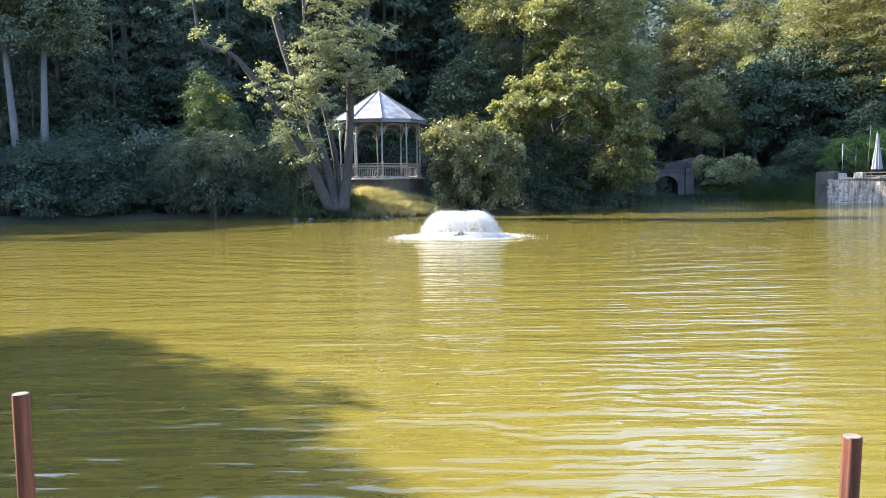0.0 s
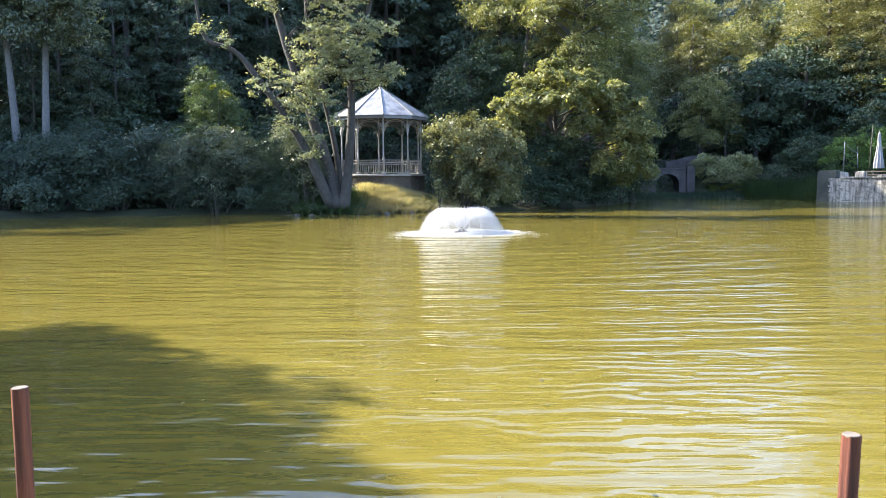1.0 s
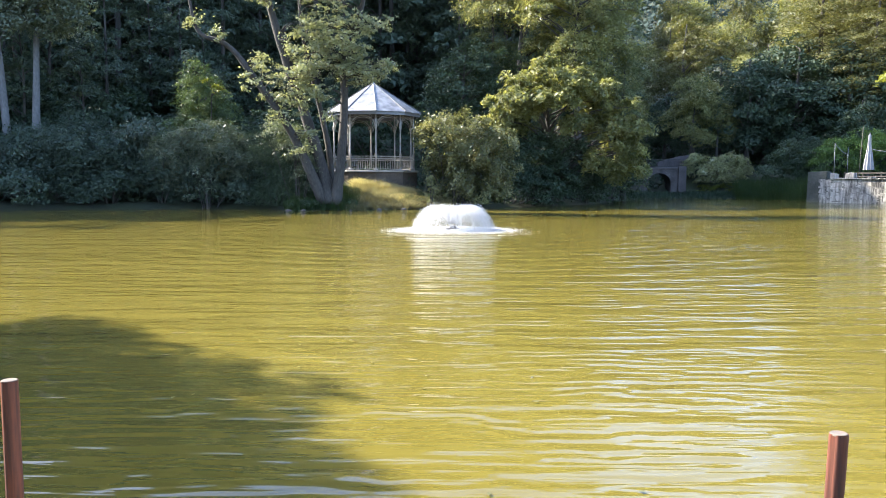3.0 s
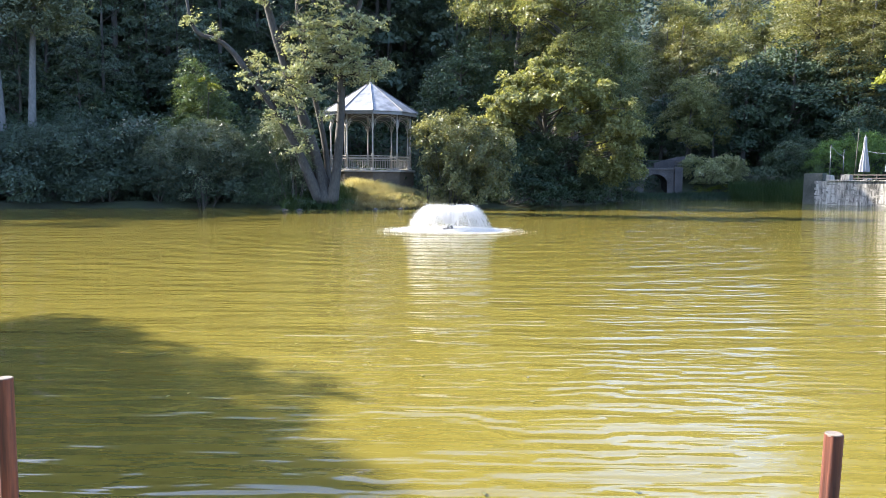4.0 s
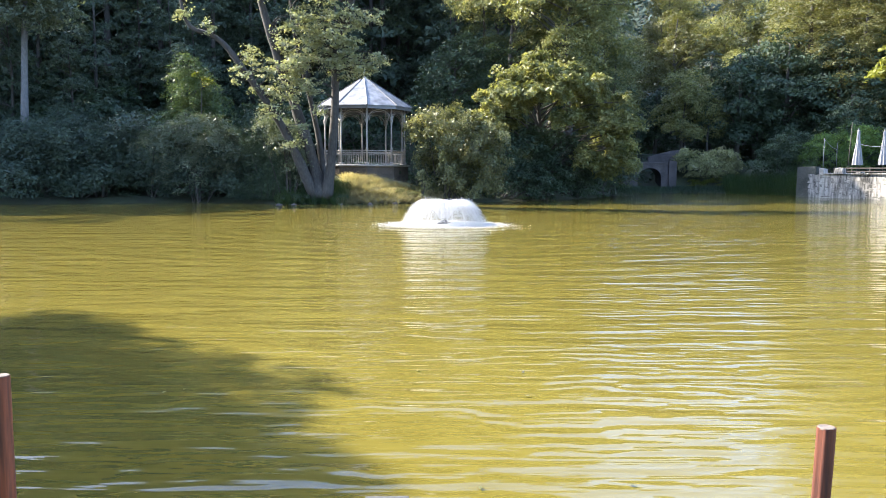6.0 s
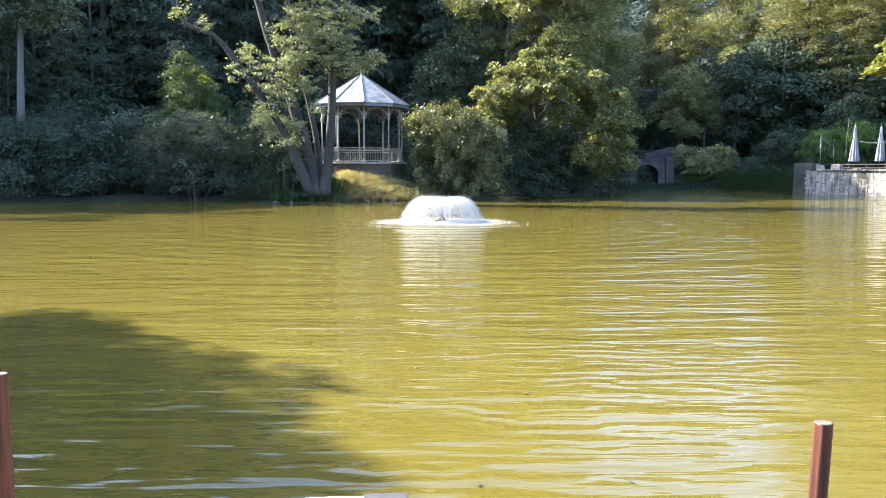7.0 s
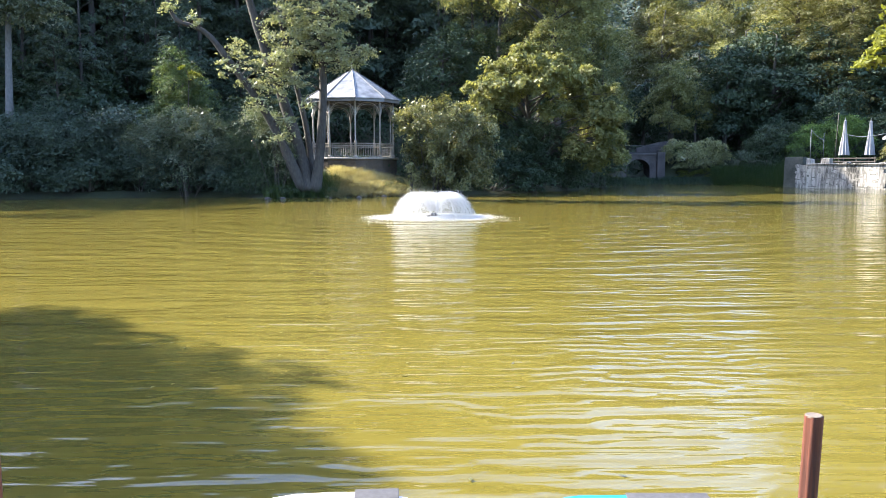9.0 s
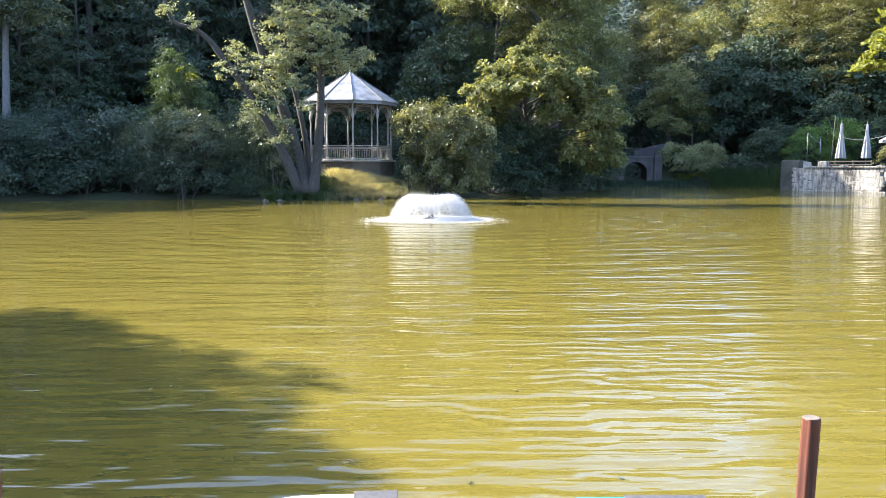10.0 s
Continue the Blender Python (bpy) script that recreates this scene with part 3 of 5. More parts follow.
# ---- the fountain ----
def fountain():
    rng = np.random.default_rng(11)
    ob = thing("fountain", "floating pond fountain throwing a low dome of white water", "fountain", (0.62, 35.1, 0))
    part("float", Shape().lathe([(0.3, -0.3), (0.42, -0.1), (0.42, 0.05), (0.2, 0.12), (0.1, 0.2)], 20), RUBBER, ob, "dark round pump float", smooth=True)
    jets = Shape()
    def flight(a, reach, top, t):
        r = 0.12 + reach * t
        return Vector((math.cos(a) * r, math.sin(a) * r, 0.12 + 4 * top * t * (1 - t) - 0.12 * t))
    for k in range(170):
        a, reach, top = 2 * math.pi * k / 170 + rng.normal() * 0.02, 1.82 * rng.uniform(0.25, 1.0) ** 0.4, rng.uniform(0.86, 1.02)
        pts = [flight(a, reach, top, t) for t in np.linspace(0.05, rng.uniform(0.6, 0.98), 11)]
        jets.tube(pts, [0.003 + 0.006 * i / 10 + rng.random() * 0.005 for i in range(11)], 4)
    tagged(part("jet_spray", jets, SPRAY, ob, "arching white jets", smooth=True), kind="stuff")
    # drops: stretched eight-faced grains along the flights, thickest at the crest and the outer curtain
    n = 34000
    a = rng.random(n) * 2 * math.pi
    t = rng.beta(2.3, 1.25, n)
    reach, top = 1.86 * rng.uniform(0.3, 1.0, n) ** 0.35, rng.normal(0.95, 0.045, n)
    r = 0.12 + reach * t
    c = np.stack([np.cos(a) * r, np.sin(a) * r, 0.12 + 4 * top * t * (1 - t) - 0.12 * t], 1) + rng.normal(size=(n, 3)) * 0.05
    c[:, 2] = np.maximum(c[:, 2], 0.02)
    v = np.stack([np.cos(a) * reach, np.sin(a) * reach, 4 * top * (1 - 2 * t)], 1)
    along = unit(v)
    s1 = unit(np.cross(along, rng.normal(size=(n, 3))))
    s2 = np.cross(along, s1)
    size = rng.uniform(0.003, 0.010, n)[:, None]
    pts = np.stack([c + along * size * 2.5, c - along * size * 2.5, c + s1 * size, c - s1 * size, c + s2 * size, c - s2 * size], 1).reshape(-1, 3)
    tri = np.array([(0, 2, 4), (0, 4, 3), (0, 3, 5), (0, 5, 2), (1, 4, 2), (1, 3, 4), (1, 5, 3), (1, 2, 5)])
    me = bpy.data.meshes.new("falling_spray")
    me.from_pydata(pts.tolist(), [], (np.arange(n)[:, None, None] * 6 + tri[None]).reshape(-1, 3).tolist())
    me.materials.append(SPRAY)
    tagged(share("falling_spray", me, ob, Matrix()), "falling white drops", kind="stuff")
    # churned foam round the dome
    foam = Shape()
    rings, sides = 16, 96
    for i in range(rings + 1):
        q = i / rings
        for k in range(sides):
            b = 2 * math.pi * k / sides
            edge = 1.9 + 0.15 * math.sin(3 * b + 1) + 0.12 * math.sin(7 * b) + 0.2 * rng.normal()
            rr = 0.3 + (edge - 0.3) * q
            lump = noise.noise(Vector((math.cos(b) * rr * 2.2, math.sin(b) * rr * 2.2, 3.0))) + 0.5 * noise.noise(Vector((math.cos(b) * rr * 6, math.sin(b) * rr * 6, 8.0)))
            foam.v.append(Vector((math.cos(b) * rr, math.sin(b) * rr, (0.05 + 0.06 * lump) * (1 - q ** 3) - 0.012 * (q == 1) + 0.004)))
    for i in range(rings):
        for k in range(sides):
            p, q = i * sides + k, i * sides + (k + 1) % sides
            foam.f.append((p, q, q + sides, p + sides))
    part("foam", foam, FOAM, ob, "white foam spreading on the water", smooth=True)
    m = 15000                    # froth and splashes thinning out beyond the foam's edge
    b, rr = rng.random(m) * 2 * math.pi, 1.6 + np.abs(rng.normal(size=m)) * 0.62
    c = np.stack([np.cos(b) * rr, np.sin(b) * rr, 0.012 + rng.exponential(0.03, m) * np.clip(2.4 - rr, 0, 1)], 1)
    fl = leaves(rng, c, np.tile((0.0, 0.0, 1.0), (m, 1)), 0.026, 0.8, 2.0, 0.25)
    tagged(share("froth", quads("froth", fl, FOAM), ob, Matrix()), "loose froth on the water", kind="stuff")


fountain()


# ---- mooring posts and pedal boats by the near bank ----
def mooring_post(at, top, radius, lean, seed):
    rng = np.random.default_rng(seed)
    ob = thing("mooring_post", "red-brown painted round wooden mooring post with pale worn top", "post", (*at, -0.9), group="mooring posts")
    axis_way = Vector((lean[0], lean[1], 1))
    s = Shape()
    h = top + 0.9
    sides, rows = 22, 12
    for i in range(rows + 1):
        z = (h - 0.012) * i / rows
        for k in range(sides):
            a = 2 * math.pi * k / sides
            r = radius * (1 + 0.025 * math.sin(3 * a + i * 0.3) + 0.012 * rng.normal()) * (1.03 - 0.03 * i / rows)
            if k == 13 and i > 5:
                r *= 0.72
            s.v.append(axis_way * z + Vector((math.cos(a) * r, math.sin(a) * r, 0)))
    for i in range(rows):
        for k in range(sides):
            p, q = i * sides + k, i * sides + (k + 1) % sides
            s.f.append((p, q, q + sides, p + sides))
    part("shaft", s, PAINTED_RED, ob, smooth=True)
    top_at = axis_way * (h - 0.014)
    cap = Shape().lathe([(radius * 0.97, -0.004), (radius * 0.93, 0.003), (radius * 0.84, 0.006), (radius * 0.4, 0.003)], 22, top_at)
    part("cut_top", cap, CUT_WOOD, ob, "pale worn cut top", smooth=False)


mooring_post((-2.228, 4.0), 1.27, 0.043, (0.0, 0.0), 1)
mooring_post((1.823, 3.6), 1.124, 0.043, (0.03, 0.0), 2)


def pedal_boat(label, at, rz, shell, width, square, mat_at):
    """A moored plastic pedal boat: rounded hull, rim, seats, nose mat and steering lever."""
    ob = thing("pedal_boat", label, "boat", (*at, 0), rz, group="moored pedal boats")
    length, n = 2.5, 40
    def outline(scale, z):
        pts = []
        for k in range(n):
            a = 2 * math.pi * k / n
            c, s = math.cos(a), math.sin(a)
            e = 2 / square
            x = math.copysign(abs(c) ** e, c) * width / 2 * scale
            y = math.copysign(abs(s) ** e, s) * length / 2 * (scale * 0.5 + 0.5)
            nose = 0.07 * max(0, y / (length / 2)) ** 2
            pts.append(Vector((x, y, z + nose * (z > 0.2))))
        return pts
    hull = Shape()
    rows = [(0.78, -0.14), (0.9, 0.0), (0.97, 0.2), (1.0, 0.36), (0.995, 0.43), (0.95, 0.462), (0.86, 0.47), (0.82, 0.44), (0.78, 0.22)]
    for sc, z in rows:
        hull.v += outline(sc, z)
    for i in range(len(rows) - 1):
        for k in range(n):
            p, q = i * n + k, i * n + (k + 1) % n
            hull.f.append((p, q, q + n, p + n))
    hull.f += [tuple(range(n - 1, -1, -1)), tuple(range((len(rows) - 1) * n, len(rows) * n))]
    part("hull", hull, shell, ob, smooth=True)
    rim = Shape()
    pts = outline(1.008, 0.39)
    rim.tube(pts + [pts[0]], [0.022] * (n + 1), 6, False)
    part("rubbing_strip", rim, RUBBER, ob, "black rubber edge strip", smooth=True)
    for dx, wx in mat_at:
        mat = Shape().box((dx, length / 2 - 0.1, 0.54), (wx, 0.13, 0.008), None)
        part("grip_mat", mat, MAT_GREY, ob, "grey grip mat", bevel=0.004)
    for sx in (-0.33, 0.33):
        seat = part("seat", Shape().box((sx, -0.35, 0.42), (0.46, 0.45, 0.10)), shell, ob, bevel=0.03)
        part("backrest", Shape().box((sx, -0.62, 0.66), (0.46, 0.08, 0.46)), shell, seat, bevel=0.03)
    part("lever", Shape().tube([(0, 0.05, 0.3), (0, 0.0, 0.62), (0, -0.05, 0.68)], [0.015] * 3, 8), METAL, ob, smooth=True)
    return ob


pedal_boat("white plastic pedal boat with a grey nose mat, moored", (-0.44, 2.93), 2, BOAT_WHITE, 1.66, 2.7, [(0.24, 0.24)])
pedal_boat("blue plastic pedal boat with black edge strip, moored", (1.06, 2.84), -2, BOAT_BLUE, 1.1, 5.0, [(0.22, 0.44)])

feather = Shape()
feather.v = [Vector(p) for p in ((-0.02, 0, 0.006), (0, 0.005, 0.01), (0.02, 0, 0.008), (0, -0.005, 0.01), (0.004, 0, 0.035))]
feather.f = [(0, 3, 1), (1, 3, 2), (0, 1, 4), (1, 2, 4), (2, 3, 4), (3, 0, 4)]
ob = tagged(new("feather", feather.mesh("feather", CLOTH)), "small white feather floating on the pond", "feather")
ob.location = (1.07, 8.9, 0)
flake = quads("floating_leaf", leaves(np.random.default_rng(4), np.array([(0.0, 0.0, 0.012)]), np.array([(0.0, 0.0, 1.0)]), 0.03, 0.5, 3.0, 0.1), LEAF_YELLOW)
fr = random.Random(12)
for k in range(16):
    ob = tagged(new("floating_leaf", flake), "small yellowed leaf floating on the water", "leaf", "floating leaves")
    ob.matrix_basis = pose(fr.uniform(-3.4, 2.0), fr.uniform(5.2, 12.0), 0, 0, 0, fr.uniform(0, 360))


# ---- the terrace ----
TERRACE = ((37.9, 78.3), (42.4, 71.0))


def terrace():
    (ax, ay), (bx, by) = TERRACE
    length, rz = math.hypot(bx - ax, by - ay), math.degrees(math.atan2(by - ay, bx - ax))
    wall = thing("terrace_wall", "pale rubble stone terrace wall, streaked and stained, above the water", "wall", (ax, ay, 0), rz, kind="structure")
    core = Shape().box((length / 2, 0.42, 0.72), (length, 0.76, 3.1))
    core.box((length + 3.0, 2.2, 0.72), (8.0, 0.7, 3.1))
    part("wall_core", core, MORTAR, wall)
    rng = np.random.default_rng(5)
    kinds = []
    for k in range(9):
        s = Shape()
        w, h, d = rng.uniform(0.28, 0.8), rng.uniform(0.24, 0.36), 0.3
        n = 10
        for y, sc in ((d, 1.0), (0.02, 1.0), (0.0, 0.975)):
            for i in range(n):
                a = 2 * math.pi * (i + 0.5) / n
                e = 0.5
                px = math.copysign(abs(math.cos(a)) ** e, math.cos(a)) * w / 2 * sc * (1 + 0.06 * rng.normal())
                pz = math.copysign(abs(math.sin(a)) ** e, math.sin(a)) * h / 2 * sc * (1 + 0.06 * rng.normal())
                s.v.append(Vector((px, y + 0.012 * rng.normal() * (sc < 1), pz)))
        for r in range(2):
            for i in range(n):
                p, q = r * n + i, r * n + (i + 1) % n
                s.f.append((p, q, q + n, p + n))
        s.f.append(tuple(range(2 * n, 3 * n)))
        kinds.append((s.mesh("stone", STONE_PALE), w, h))
    z = -0.25
    while z < 2.05:
        x, row = rng.uniform(-0.2, 0.0), rng.uniform(0.2, 0.42)
        while x < length:
            me, w, h = kinds[rng.integers(len(kinds))]
            share("stone", me, wall, Matrix.LocRotScale((x + w / 2, 0.026 + rng.uniform(-0.01, 0.01), z + row / 2 + rng.normal() * 0.06), Euler((0, rng.normal() * 0.14, 0)), (1.1, 1, row / h * 1.12)))
            x += w
        z += row
    cope = Shape()
    x = 1.1
    while x < length:
        w = rng.uniform(0.5, 1.0)
        cope.box((x + w / 2, 0.3, 2.37), (w - 0.02, 0.95, 0.1), None, 0.02, random)
        x += w
    part("coping", cope, STONE_PALE, wall, "flat pale coping stones", bevel=0.015)
    part("end_wall", Shape().box((-0.9, 1.2, 1.34), (2.0, 0.8, 3.4), None, 0.06, random), STONE_MOSSY, wall, "mossy set-back end of the wall", bevel=0.05)
    for px, w, h in ((1.3, 0.4, 0.62), (3.0, 0.8, 0.66), (5.0, 0.4, 0.3), (length - 0.1, 0.5, 0.25)):
        pier = Shape().box((px, 0.3, 2.27 + h / 2), (w, 0.8, h), None, 0.07, random)
        part("pier", pier, STONE_PALE, wall, "rough stone pier", bevel=0.04)
    return wall


terrace()


def parasol(at, top, tint):
    ob = thing("parasol", "closed white garden parasol hanging in folds on the terrace", "parasol", at, rz=tint * 40, group="closed parasols")
    h = top - at[2]
    part("pole", Shape().tube([(0, 0, 0), (0, 0, h + 0.05)], [0.03, 0.03], 10), METAL, ob, smooth=True)
    part("foot", Shape().lathe([(0.36, 0), (0.36, 0.06), (0.06, 0.1), (0.05, 0.3)], 20), STONE, ob, "heavy round foot")
    rng = np.random.default_rng(int(tint * 10))
    fold = [1 + 0.13 * (-1) ** k + 0.06 * rng.normal() for k in range(20)]
    low = 0.9
    prof = [(0.42, low), (0.44, low + 0.03), (0.40, low + 0.45), (0.34, low + 0.95), (0.27, low + 1.5), (0.20, low + 2.0), (0.15, low + 2.4), (0.11, h - 0.06), (0.05, h)]
    canopy = part("canopy", Shape().lathe(prof, 20, (0, 0, 0), lambda k, i: fold[k] * (1 + 0.03 * math.sin(i * 2 + k))), CLOTH, ob)
    part("strap", Shape().lathe([(0.33, low + 0.95), (0.335, low + 0.98), (0.33, low + 1.03)], 20), CLOTH, canopy)
    part("tip", Shape().lathe([(0.05, h), (0.03, h + 0.1), (0.012, h + 0.3)], 10), METAL, ob)
    return ob


TERR_Z = 2.3
parasol((41.3, 75.9, TERR_Z), 6.57, 0.3)
parasol((43.2, 74.8, TERR_Z), 6.46, 1.7)


def open_parasol(at, radius, low, top):
    ob = thing("parasol", "open white garden parasol behind the clipped hedge", "parasol", at)
    part("pole", Shape().tube([(0, 0, 0), (0, 0, top)], [0.03, 0.03], 10), WOOD, ob, smooth=True)
    part("foot", Shape().lathe([(0.36, 0), (0.36, 0.06), (0.06, 0.1), (0.05, 0.3)], 20), STONE, ob)
    part("canopy", Shape().lathe([(radius, low), (radius, low + 0.03), (radius * 0.5, (low + top) / 2 + 0.08), (0.05, top)], 8), CLOTH, ob)
    part("valance", Shape().lathe([(radius, low - 0.22), (radius + 0.01, low)], 8), CLOTH, ob)
    for k in range(8):
        a = 2 * math.pi * k / 8
        part("rib", Shape().tube([(0, 0, top - 0.1), (math.cos(a) * radius * 0.97, math.sin(a) * radius * 0.97, low - 0.02)], [0.012, 0.01], 5), WOOD, ob)
    return ob


open_parasol((46.1, 74.6, TERR_Z), 1.6, 2.6, 3.4)


def pole(at, top, label, mat, radius=0.035, lean=(0, 0)):
    ob = thing("pole", label, "pole", at, group="terrace poles")
    h = top - at[2]
    part("shaft", Shape().tube([(0, 0, 0), (lean[0] / 2, lean[1] / 2, h / 2), (lean[0], lean[1], h)], [radius, radius, radius * 0.85], 10), mat, ob, smooth=True)
    part("cap", Shape().lathe([(radius, h), (radius * 1.3, h + 0.02), (radius * 0.4, h + 0.07)], 10, (lean[0], lean[1], 0)), mat, ob)
    return ob


pole((39.1, 78.1, TERR_Z), 5.8, "slim pale metal pole carrying a light string", METAL)
pole((41.3, 79.8, TERR_Z), 5.45, "slim grey metal pole behind the terrace edge", METAL, 0.03)
pole((41.3, 77.6, TERR_Z), 7.4, "tall thin wooden pole on the terrace", BARK_DARK, 0.04, (0.25, 0))


def string_lights(a, b, sag, label):
    a, b = Vector(a), Vector(b)
    ob = thing("string_lights", label, "light string", tuple(a), group="string lights")
    n = 14
    pts = [(b - a) * (i / n) - Vector((0, 0, 4 * sag * (i / n) * (1 - i / n))) for i in range(n + 1)]
    part("cable", Shape().tube(pts, [0.022] * (n + 1), 6), CLOTH, ob, smooth=True)
    bulb = Shape().lathe([(0.008, 0.0), (0.018, -0.02), (0.024, -0.045), (0.016, -0.065), (0.006, -0.075)][::-1], 8).mesh("bulb", CLOTH, True)
    for p in pts[1:-1:2]:
        share("bulb", bulb, ob, Matrix.Translation(p))


string_lights((39.1, 78.1, 5.78), (41.3, 79.8, 4.8), 0.15, "white cable with small bulbs between two poles")
string_lights((41.2, 75.8, 5.3), (42.9, 74.7, 4.97), 0.12, "white cable with small bulbs between the parasols")
string_lights((42.9, 74.7, 4.97), (45.2, 73.7, 5.6), 0.1, "white cable with small bulbs beyond the parasols")


def fence(a, b):
    a, b = Vector(a), Vector(b)
    ob = thing("fence", "low weathered wooden rail fence along the terrace", "fence", tuple(a), math.degrees(math.atan2(b.y - a.y, b.x - a.x)))
    n = (b - a).length
    for k in range(4):
        part("fence_post", Shape().box((n * k / 3, 0, 0.36), (0.10, 0.10, 0.72)), WOOD, ob, bevel=0.01)
    for z in (0.28, 0.6):
        part("rail", Shape().box((n / 2, -0.07, z), (n + 0.2, 0.04, 0.11)), WOOD, ob, bevel=0.008)
    return ob


fence((39.9, 77.4, TERR_Z), (42.8, 73.1, TERR_Z))


# ---- the stone bridge over the inlet ----
def bridge():
    ob = thing("bridge", "small stone arch bridge with an iron railing, stone coloured dark for deep shade", "bridge", (26.2, 95.6, 0))
    x0, x1, deck = -4.6, 3.25, 3.6
    cx, half, spring, rise = 0.1, 1.4, 1.8, 1.2
    arc = [(cx + half * math.cos(a), spring + rise * math.sin(a)) for a in np.linspace(0, math.pi, 13)]
    out = [(x0, -0.8), (x0, deck), (x1, deck), (x1, -0.8), (cx + half, -0.8)] + arc + [(cx - half, -0.8)]
    part("spandrel_wall", Shape().prism(out[::-1], 2.6, Matrix()), STONE_DARK, ob)
    for k in range(12):          # ring of arch stones
        a0, a1 = math.pi * k / 12 + 0.01, math.pi * (k + 1) / 12 - 0.01
        q = [(cx + (half + e) * math.cos(a), spring + (rise + e) * math.sin(a)) for a, e in ((a0, -0.02), (a0, 0.38), (a1, 0.38), (a1, -0.02))]
        part("arch_stone", Shape().prism(q, 0.1, Matrix.Translation((0, -1.33, 0))), STONE_DARK, ob)
    part("string_course", Shape().box(((x0 + x1) / 2, -1.33, deck - 0.02), (x1 - x0 + 0.1, 0.2, 0.18)), STONE_DARK, ob, bevel=0.02)
    part("pier", Shape().box((x1 - 0.45, -1.3, deck / 2 - 0.3), (0.95, 0.5, deck + 1.0)), STONE_DARK, ob, "square stone buttress", bevel=0.03)
    slope = [(0.6, deck), (3.2, deck), (5.4, deck + 1.0), (5.4, deck + 1.7), (3.4, deck + 1.5), (0.6, deck + 0.75)]
    part("sloping_parapet", Shape().prism(slope, 0.4, Matrix.Translation((0, 1.6, 0))), STONE_DARK, ob, "stone parapet climbing beside the bridge", bevel=0.03)
    for k in range(3):
        part("step", Shape().box((2.75, -1.2, deck + 0.2 + 0.34 * k), (0.55, 0.3, 0.12)), STONE, ob, "pale stone step", bevel=0.015)
    for z in (0.95, 0.12):
        part("rail", Shape().box(((x0 + x1) / 2, -1.15, deck + 0.07 + z), (x1 - x0, 0.06, 0.06)), DARK_IRON, ob)
    bar = Shape().tube([(0, -1.15, deck + 0.05), (0, -1.15, deck + 1.02)], [0.016, 0.016], 6).mesh("rail_bar", DARK_IRON)
    for k in range(40):
        share("rail_bar", bar, ob, Matrix.Translation((x0 + 0.2 + 0.2 * k, 0, 0)))
    return ob


bridge()


